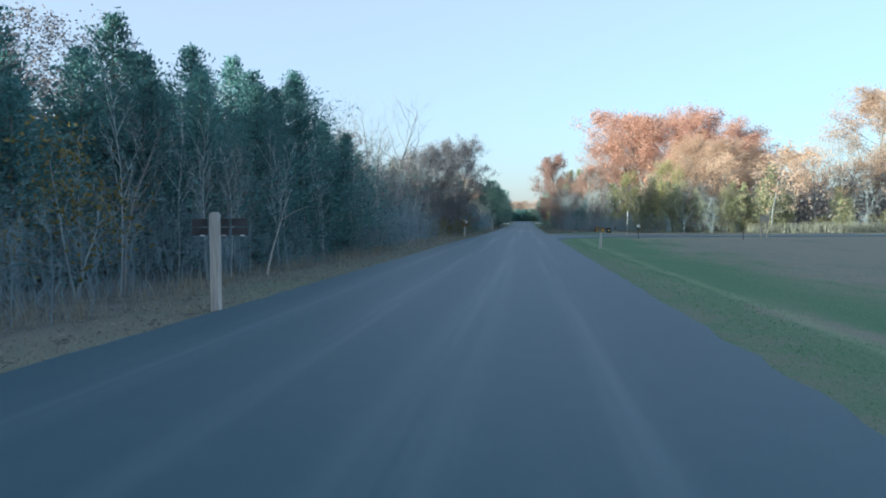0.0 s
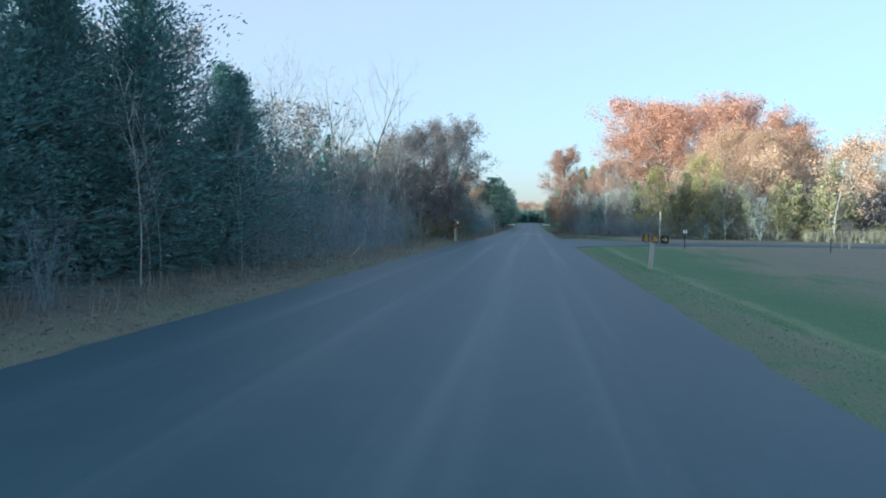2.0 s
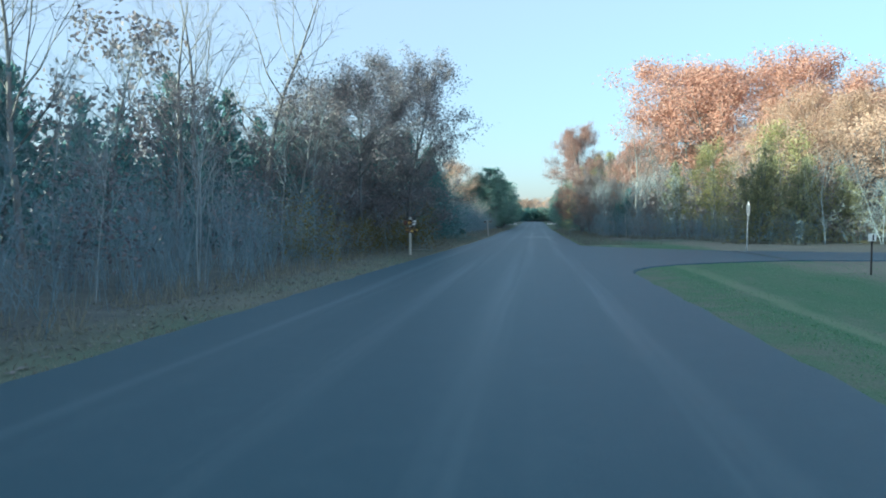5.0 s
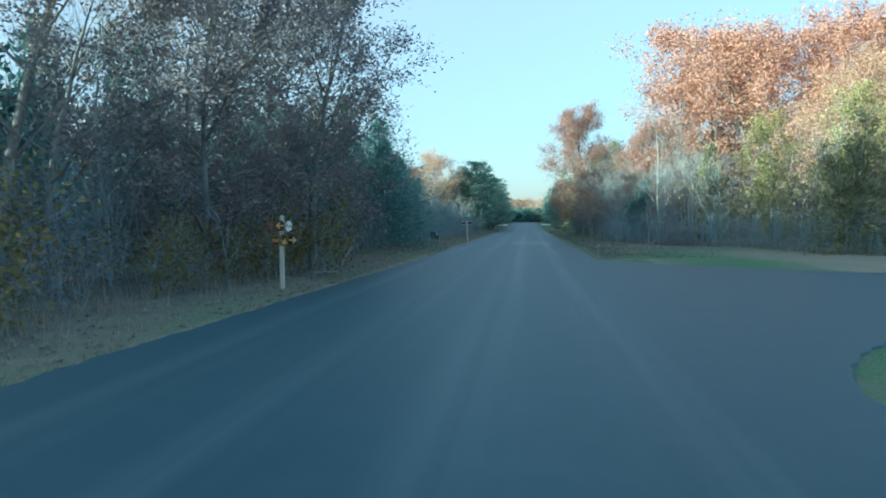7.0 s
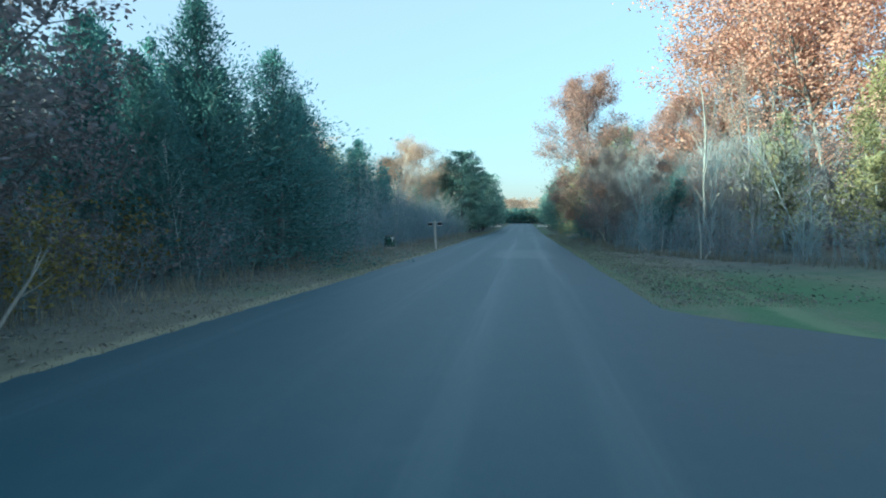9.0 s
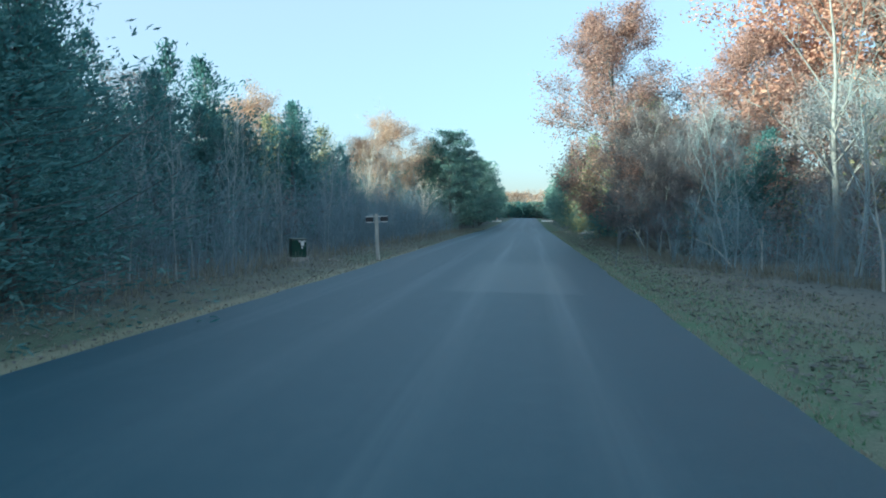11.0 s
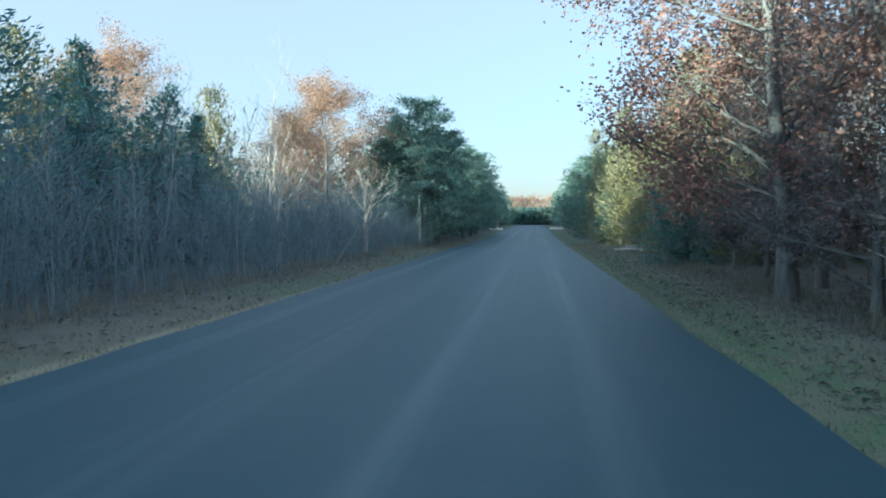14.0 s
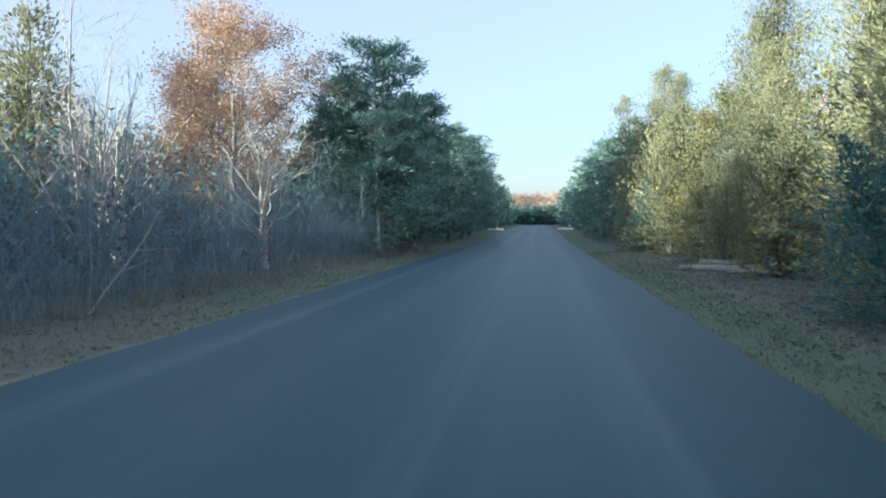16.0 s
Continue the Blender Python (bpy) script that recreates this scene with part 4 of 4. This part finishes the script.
# ---- signs and roadside things ----
def grounded(x, y, turn=0.0):
    return pose(x, y, float(ground_z(x, y)), 0, 0, turn)


def wooden_post(owner, height, width=0.15, deep=0.35):
    """A squared timber post with a chamfered top, set into the ground."""
    bm = box((width, width, height + deep), (0, 0, (height - deep) / 2), 0.0)
    bmesh.ops.bevel(bm, geom=[e for e in bm.edges if all(v.co.z > height - 0.01 for v in e.verts)], offset=0.025, segments=2, affect="EDGES")
    bmesh.ops.bevel(bm, geom=[e for e in bm.edges if abs(e.verts[0].co.z - e.verts[1].co.z) > 0.5], offset=0.008, segments=1, affect="EDGES")
    return part("post", bm, POST_WOOD, owner)


def bar(size, at, turn=0.0):
    """A flat printed bar in the plane of a sign face (x across, z up), turned in that plane."""
    return box(size, at, 0.0, Matrix.Rotation(radians(turn), 4, "Y"))


def merge(*bms):
    out = bmesh.new()
    for b in bms:
        me = bpy.data.meshes.new("tmp")
        b.to_mesh(me)
        b.free()
        out.from_mesh(me)
        bpy.data.meshes.remove(me)
    return out


def panel(owner, x, z, y=-0.085, w=0.29, h=0.29, face=BROWN, edge=None):
    """A small square sign panel with rounded corners; its face looks towards -y."""
    bm = box((w, 0.012, h), (x, y, z), 0.0)
    bmesh.ops.bevel(bm, geom=[e for e in bm.edges if abs(e.verts[0].co.y - e.verts[1].co.y) > 0.005], offset=0.025, segments=3, affect="EDGES")
    p = part("panel", bm, face, owner)
    if edge is not None:
        t = 0.006
        part("border", merge(bar((w - 0.05, 0.004, t), (x, y - 0.009, z + h / 2 - 0.02)), bar((w - 0.05, 0.004, t), (x, y - 0.009, z - h / 2 + 0.02)),
                             bar((t, 0.004, h - 0.05), (x - w / 2 + 0.02, y - 0.009, z)), bar((t, 0.004, h - 0.05), (x + w / 2 - 0.02, y - 0.009, z))), edge, p)
    return p


def arrow(owner, x, z, y, right=True, mat=GOLD):
    s = 1 if right else -1
    bm = merge(bar((0.15, 0.004, 0.026), (x - s * 0.01, y, z)), bar((0.10, 0.004, 0.026), (x + s * 0.045, y - 0.0005, z + 0.030), s * 42), bar((0.10, 0.004, 0.026), (x + s * 0.045, y - 0.001, z - 0.030), -s * 42))
    return part("arrow", bm, mat, owner)


def lettering(owner, text, size, at, mat):
    cu = bpy.data.curves.new("lettering", "FONT")
    cu.body, cu.size, cu.extrude = text, size, 0.002
    cu.offset = 0.001
    cu.align_x, cu.align_y = "CENTER", "CENTER"
    cu.materials.append(mat)
    ob = new("lettering", cu)
    ob.parent = owner
    ob.matrix_basis = pose(*at, 90, 0, 0)
    return ob


# three panels on a leaning post at the field's edge
def leaning(x, y, turn, lean):
    """Ground pose with the top leaning to the right (or, below 0, to the left)."""
    return pose(x, y, float(ground_z(x, y)), 0, lean, turn)


s1 = thing("trail_sign", leaning(3.87, 37.3, -6, 4.5), "three small brown symbol panels on a leaning grey wooden post", "sign", "brown park signs")
g1 = float(ground_z(3.95, 37.3))
wooden_post(s1, 1.04 - g1, 0.14)
mid = 0.90 - g1
p = panel(s1, -0.24, mid, w=0.25, h=0.27, edge=GOLD)
part("symbol", merge(bar((0.022, 0.004, 0.13), (-0.262, -0.094, mid - 0.040), 18), bar((0.022, 0.004, 0.13), (-0.222, -0.094, mid - 0.040), -18), bar((0.034, 0.004, 0.10), (-0.242, -0.0945, mid + 0.035)), bar((0.010, 0.004, 0.18), (-0.185, -0.094, mid - 0.01), -8)), GOLD, p, "yellow printed trail symbol")
part("symbol", rod(0.020, 0.020, 0.004, (-0.242, -0.092, mid + 0.102), 14, Matrix.Rotation(radians(90), 4, "X")), GOLD, p, "yellow printed dot")
p = panel(s1, 0.06, mid, w=0.25, h=0.27, edge=GOLD)
part("symbol", merge(bar((0.17, 0.004, 0.042), (0.06, -0.094, mid - 0.06)), bar((0.15, 0.004, 0.030), (0.06, -0.094, mid + 0.0), 14), bar((0.13, 0.004, 0.030), (0.05, -0.0945, mid + 0.055), 14)), GOLD, p, "yellow printed symbol")
p = panel(s1, 0.36, mid, w=0.27, h=0.27, face=BLACKISH)
arrow(p, 0.36, mid, -0.094)

# the slender post with five panels at the wood's edge
s2 = thing("direction_sign", grounded(-5.62, 63.0, 0), "brown and white direction panels on a grey wooden post", "sign", "brown park signs")
wooden_post(s2, 1.61, 0.10).rotation_euler = (0, 0, radians(30))
p = panel(s2, 0.0, 1.38, w=0.17, h=0.22, face=BROWN)
arrow(p, 0.0, 1.38, -0.094, False)
p = panel(s2, -0.185, 1.36, w=0.17, h=0.24, face=BROWN)
part("symbol", merge(bar((0.035, 0.004, 0.05), (-0.185, -0.094, 1.40)), bar((0.022, 0.004, 0.07), (-0.195, -0.0945, 1.33), 12)), simple("faded_red_print", (0.16, 0.06, 0.05), (0.22, 0.09, 0.08), 0.6, 10, 0.02), p, "faded red printed symbol")
p = panel(s2, 0.195, 1.37, w=0.185, h=0.30, face=BLACKISH, edge=WHITE)
bm = rod(0.070, 0.070, 0.004, (0, 0, 0), 28, Matrix.Rotation(radians(90), 4, "X"))
bmesh.ops.transform(bm, matrix=Matrix.Translation((0.195, -0.092, 1.37)) @ Matrix.Diagonal((1, 1, 1.55, 1)), verts=bm.verts[:])
part("disc", bm, WHITE, p, "white oval with black letters")
lettering(p, "RA", 0.105, (0.195, -0.099, 1.37), BLACKISH)
p = panel(s2, -0.10, 1.06, w=0.175, h=0.26, edge=GOLD)
lettering(p, "Mill", 0.09, (-0.10, -0.094, 1.06), GOLD)
p = panel(s2, 0.09, 1.07, w=0.175, h=0.26, edge=GOLD)
part("symbol", merge(bar((0.095, 0.004, 0.065), (0.09, -0.094, 1.015)), bar((0.065, 0.004, 0.022), (0.074, -0.0945, 1.06), -32), bar((0.065, 0.004, 0.022), (0.106, -0.095, 1.06), 32), bar((0.012, 0.004, 0.05), (0.107, -0.0955, 1.10))), GOLD, p, "yellow printed house symbol")
p = panel(s2, 0.275, 1.07, w=0.17, h=0.20, face=BLACKISH)
arrow(p, 0.275, 1.07, -0.094)


def backed_sign(x, y, height, turn, label, rails):
    """A post with sign panels on its far side, seen from behind: dark panel backs, on two pale rails or on clips."""
    e = thing("direction_sign", leaning(x, y, turn, -2.5 if rails else 0.0), label, "sign", "brown park signs")
    wooden_post(e, height, 0.115 if rails else 0.145)
    if rails:
        for z in (height - 0.09, height - 0.28):
            part("rail", box((0.76, 0.02, 0.022), (0, 0.08, z), 0.003), WHITE, e, "pale painted rail")
        for dx in (-0.25, 0.25):
            part("panel_back", box((0.25, 0.012, 0.15), (dx, 0.086, height - 0.185), 0.004), SIGN_BACK, e, "dark back of a sign panel")
    else:
        for dx in (-0.30, 0.06, 0.38):
            for z in (height - 0.17, height - 0.32):
                part("panel_back", box((0.27, 0.012, 0.13), (dx, 0.10, z), 0.004), SIGN_BACK, e, "dark back of a sign panel")
            part("clip", box((0.07, 0.02, 0.02), (dx + 0.05, 0.085, height - 0.385), 0.003), WHITE, e, "white metal clip")
    return e


backed_sign(-5.12, 10.9, 1.66, 4, "grey wooden post with dark sign backs beside the asphalt", False)
backed_sign(-4.86, 100.2, 1.58, 3, "grey wooden post with two pale cross rails", True)


def stop_sign():
    e = thing("stop_sign", grounded(9.75, 69.15, 0), "octagonal road sign seen from its pale metal back", "sign")
    part("pole", rod(0.03, 0.03, 2.75, (0, 0, -0.35), 8, Matrix.Rotation(radians(1.2), 4, "Y")), STEEL, e, "galvanised steel pole")
    turn = Matrix.Rotation(radians(90), 4, "Y") @ Matrix.Rotation(radians(22.5), 4, "Z")
    part("plate", rod(0.36, 0.36, 0.006, (0.05, 0, 2.02), 8, turn), STEEL, e, "bare metal sign back")
    part("face", rod(0.355, 0.355, 0.003, (0.058, 0, 2.02), 8, turn), simple("red_sign_face", (0.42, 0.03, 0.03), (0.5, 0.05, 0.04), 0.45, 8, 0.02), e, "red front face")
    for z in (1.85, 2.2):
        part("bolt", rod(0.012, 0.012, 0.03, (0.03, 0, z), 8, Matrix.Rotation(radians(90), 4, "Y")), STEEL, e)


stop_sign()


def marker_sign():
    e = thing("marker_sign", grounded(8.4, 53.6, 4), "small white marker plate on a thin dark post", "sign")
    h = 1.02 - float(ground_z(8.4, 53.6))
    part("stake", box((0.045, 0.02, h + 0.3), (0, 0, (h - 0.3) / 2), 0.004), CHARCOAL, e)
    p = part("plate", box((0.21, 0.008, 0.19), (0, -0.016, h - 0.04), 0.003), WHITE, e, "white plate")
    part("bar", box((0.035, 0.004, 0.15), (0.02, -0.023, h - 0.04), 0.0), CHARCOAL, p, "dark printed bar")


marker_sign()


def notice_board():
    e = thing("notice_board", grounded(19.4, 59.6, 8), "small weathered grey board on two thin posts", "sign board")
    for dx in (-0.24, 0.24):
        part("post", box((0.09, 0.09, 2.15), (dx, 0, 0.72), 0.01), BOARD_WOOD, e)
    for k in range(4):
        part("plank", box((0.80, 0.035, 0.135), (0, -0.065, 1.24 + 0.145 * k), 0.006), BOARD_WOOD, e)
    part("top_rail", box((0.92, 0.18, 0.05), (0, -0.04, 1.82), 0.01), BOARD_WOOD, e)
    part("crossbar", box((0.48, 0.05, 0.08), (0, 0.0, 0.75), 0.01), BOARD_WOOD, e)


notice_board()


def field_stake():
    e = thing("stake", grounded(15.7, 52.6, 10), "thin dark stake standing alone in the mown field", "post")
    part("shaft", rod(0.028, 0.024, 1.05, (0, 0, -0.3), 8), CHARCOAL, e)
    part("cap", rod(0.034, 0.030, 0.04, (0, 0, 0.74), 8), CHARCOAL, e, "dark metal cap")


field_stake()


def utility_box():
    e = thing("utility_box", grounded(-7.14, 98.7, 32), "dark green metal utility box on a concrete pad", "utility box")
    part("pad", box((0.58, 0.56, 0.22), (0, 0, 0.02), 0.015), CONCRETE, e, "pale concrete pad")
    body = part("body", box((0.46, 0.42, 0.56), (0, 0, 0.40), 0.02), BOX_GREEN, e, "dark green enamelled cabinet")
    # the lid is a paler green than the body
    part("lid", box((0.49, 0.45, 0.05), (0, 0, 0.70), 0.018), simple("dusty_green_enamel", (0.07, 0.10, 0.09), (0.14, 0.17, 0.16), 0.6, 9, 0.05), e, "paler green lid")
    part("label_plate", box((0.11, 0.006, 0.15), (0.10, -0.214, 0.57), 0.002), WHITE, body, "white label plate")
    part("label_plate", box((0.05, 0.006, 0.06), (0.09, -0.214, 0.44), 0.002), WHITE, body, "small white label plate")
    part("hasp", box((0.06, 0.03, 0.07), (0.165, -0.22, 0.64), 0.004), STEEL, body, "metal hasp")
    part("hasp", box((0.06, 0.03, 0.07), (0.01, -0.22, 0.64), 0.004), STEEL, body, "metal hasp")


utility_box()


def delineator(x, y, label, reflector, h=1.5):
    e = thing("marker_post", grounded(x, y), label, "marker post", "markers at the culvert")
    part("stake", box((0.16, 0.06, h + 0.3), (0, 0, (h - 0.3) / 2), 0.01), WHITE, e)
    for dx in (-0.055, 0.055):
        part("reflector", box((0.05, 0.02, 0.9), (dx, -0.04, h - 0.55), 0.004), reflector, e, "long narrow reflector strip")


delineator(-6.3, 218, "white marker post with orange strips beside a pale headwall", ORANGE_PAINT)
delineator(4.6, 222, "white marker post beside a pale concrete headwall", WHITE)
for x, y in ((-6.6, 218.8), (3.9, 223)):
    w = thing("headwall", grounded(x, y, 0), "low concrete culvert headwall in sunlit white beside the road", "headwall", "culvert headwalls")
    # white in place of concrete grey stands for sunshine on the slab
    part("coping", box((2.4, 0.4, 0.50), (0, 0, 0.06), 0.03), WHITE, w)


# cut logs and split boards lying by the road
def log_pile():
    r = random.Random(4)
    for i, (dx, dy, dz, ln, rad, a) in enumerate([(0, 0, 0.09, 1.7, 0.11, 80), (0.35, 0.5, 0.08, 1.5, 0.10, 74), (-0.2, 0.9, 0.08, 1.3, 0.09, 95), (0.25, 0.25, 0.25, 1.4, 0.10, 84), (0.9, -0.4, 0.07, 1.2, 0.08, 60)]):
        x, y = 4.45 + dx, 135.2 + dy
        e = thing("log", grounded(x, y, a) @ Matrix.Translation((0, 0, dz)), "cut pale log lying in the grass", "log", "logs beside the road")
        bm = rod(rad, rad * 0.9, ln, (0, 0, 0), 10, Matrix.Rotation(radians(90), 4, "X"))
        for v in bm.verts:
            v.co += Vector((noise.noise(v.co * 3 + Vector((i, 0, 0))), 0, noise.noise(v.co * 3 + Vector((0, i, 5))))) * 0.02
        part("bark", bm, PALE_WOOD, e)
        part("cut_end", rod(rad * 0.86, rad * 0.86, 0.012, (0, 0.006, 0), 10, Matrix.Rotation(radians(90), 4, "X")), LOG_END, e, "freshly cut wood")


log_pile()


def fallen_stick(x, y, length, turn, lift=4.0, up=0.0):
    """A dead, crooked branch with a side twig."""
    r = np.random.default_rng(int(abs(x * 31 + y * 17)))
    w = Wood()
    d = (math.cos(radians(turn)) * math.cos(radians(lift)), math.sin(radians(turn)) * math.cos(radians(lift)), math.sin(radians(lift)))
    path = curve_path(r, (0, 0, 0.03 + up), d, length, 5, 0.10)
    w.limb(path, np.linspace(0.032, 0.008, 6), 5)
    for k in (2, 3):
        w.limb(curve_path(r, path[k], unit(np.array(d)) + r.normal(0, 0.5, 3), length * 0.35, 2, 0.15), np.array([0.014, 0.009, 0.004]), 3)
    ob = new("dead_branch", w.mesh("dead_branch", PALE_WOOD))
    ob.matrix_basis = grounded(x, y)
    tagged(ob, "pale dead branch lying among leaves" if lift < 20 else "broken pale stem leaning over the verge", "branch", "dead branches")


for x, y, ln, a, lift in [(-6.3, 67.4, 1.2, 35, 6), (-6.2, 98.8, 1.2, 15, 3), (-6.7, 38.0, 1.1, 60, 30), (-6.9, 36.0, 0.8, 10, 5), (5.2, 108.0, 1.9, 130, 48), (5.6, 107.0, 1.5, 60, 80), (5.9, 106.4, 1.5, 100, 84),
                          (6.0, 98.2, 1.5, 150, 55), (6.4, 96.9, 1.3, 70, 62), (7.2, 92.0, 0.8, 40, 40), (6.9, 91.5, 2.4, 80, 80), (-7.0, 18.0, 2.6, 60, 68), (-7.1, 124.0, 2.0, 30, 55), (-6.4, 70.6, 1.3, 60, 65)]:
    fallen_stick(x, y, ln, a, lift)


# ---- grass and leaf litter ----
def blades(name, seed, n, place, hmin, hmax, mat, label, width=0.012, lean=0.35):
    """Many single grass blades as one mesh; place gives n ground points."""
    r = np.random.default_rng(seed)
    x, y = place(r, n)
    z = ground_z(x, y)
    h = r.uniform(hmin, hmax, len(x))
    a = r.uniform(0, 2 * math.pi, len(x))
    base = np.stack([x, y, z - 0.01], -1)
    side = np.stack([np.cos(a), np.sin(a), 0 * a], -1) * (width * r.uniform(0.6, 1.5, len(x)))[:, None]
    tip = base + np.stack([r.normal(0, lean, len(x)) * h, r.normal(0, lean, len(x)) * h, h], -1)
    v = np.stack([base - side, base + side, tip], 1).reshape(-1, 3)
    i = np.arange(len(x)) * 3
    ob = new(name, mesh_of(name, v, np.stack([i, i + 1, i + 2], -1), mat))
    return tagged(ob, label, "grass", kind="stuff")


def clumped(r, x, y, power=1.0):
    """Keeps points where a slow noise is high, so that grass grows in tufts."""
    f = np.sin(x * 3.1 + 1.7 * np.sin(y * 1.3)) * np.sin(y * 2.3 + 1.9 * np.sin(x * 1.7)) * 0.5 + 0.5
    keep = r.uniform(0, 1, len(x)) < f ** power
    return x[keep], y[keep]


def west_strip(r, n):
    y = r.uniform(2, 160, n)
    return clumped(r, road_left(y) - 0.05 - r.uniform(0, 1, n) ** 1.4 * 3.0, y, 0.7)


def east_strip(r, n):
    y = r.uniform(75.5, 150, n)
    return clumped(r, road_right(y) + 0.06 + r.uniform(0, 1, n) ** 1.3 * 3.2, y, 0.7)


def mown_field(r, n):
    y = r.uniform(2, 60, n)
    x = np.minimum(road_right(y), 30) + 0.06 + r.uniform(0, 1, n) ** 1.5 * 11
    ok = (y < 52) | (x > 3.2)
    x, y = x[ok], y[ok]
    ok = ~((y > 52.5) & (x < road_right(y) + 0.1))
    return x[ok], y[ok]


def wood_foot(r, n):
    y = r.uniform(0, 150, n)
    return clumped(r, -7.0 - r.normal(0, 0.5, n), y, 1.5)


def far_meadow(r, n):
    return r.uniform(24, 75, n), 79.0 + r.normal(0, 0.9, n)


def east_foot(r, n):
    y = r.uniform(76, 125, n)
    return clumped(r, np.where(y > 98, 5.4, 5.4 + (98 - y) * 0.46) - 0.5 + r.normal(0, 0.4, n), y, 1.2)


blades("verge_grass", 1, 80000, west_strip, 0.02, 0.08, STRAW, "short dry tan grass along the asphalt edge")
blades("verge_grass", 2, 50000, east_strip, 0.02, 0.08, STRAW, "short dry grass along the asphalt edge")
blades("green_grass", 3, 24000, east_strip, 0.02, 0.06, GREEN, "thin green grass along the asphalt edge")
blades("field_grass", 4, 80000, mown_field, 0.012, 0.035, GREEN, "mown green grass of the field")
blades("tall_grass", 5, 14000, wood_foot, 0.15, 0.55, STRAW, "tall dry tan grass at the wood's foot", 0.01, 0.25)
blades("tall_grass", 6, 12000, far_meadow, 0.6, 1.3, STRAW, "tall sunlit dry meadow grass before the trees", 0.03, 0.2)
blades("tall_grass", 7, 9000, east_foot, 0.12, 0.45, STRAW, "tall dry grass at the wood's foot", 0.01, 0.25)


def litter(name, seed, n, place):
    r = np.random.default_rng(seed)
    x, y = place(r, n)
    c = np.stack([x, y, ground_z(x, y) + 0.015 + r.uniform(0, 0.02, len(x))], -1)
    ax = np.stack([r.normal(0, 1, len(x)), r.normal(0, 1, len(x)), r.normal(0, 0.15, len(x))], -1)
    a = unit(ax)
    s = unit(np.cross(a, np.stack([r.normal(0, 0.25, len(x)), r.normal(0, 0.25, len(x)), np.ones(len(x))], -1)))
    l = r.uniform(0.022, 0.06, len(x))[:, None]
    v = np.stack([c - a * l, c + s * l * 0.6 + [0, 0, 0.012], c + a * l, c - s * l * 0.6 + [0, 0, 0.012]], 1).reshape(-1, 3)
    i = np.arange(len(x)) * 4
    return tagged(new(name, mesh_of(name, v, np.stack([i, i + 1, i + 2, i + 3], -1), LITTER)), "scattered dry brown oak leaves on the ground", "leaf litter", kind="stuff")


def west_litter(r, n):
    y = r.uniform(0, 150, n)
    return road_left(y) - 0.3 - np.abs(r.normal(0, 1, n)) * 2.2, y


def east_litter(r, n):
    y = r.uniform(76, 150, n)
    return road_right(y) + 0.4 + np.abs(r.normal(0, 1, n)) * 2.4, y


litter("leaf_litter", 21, 11000, west_litter)
litter("leaf_litter", 22, 12000, east_litter)
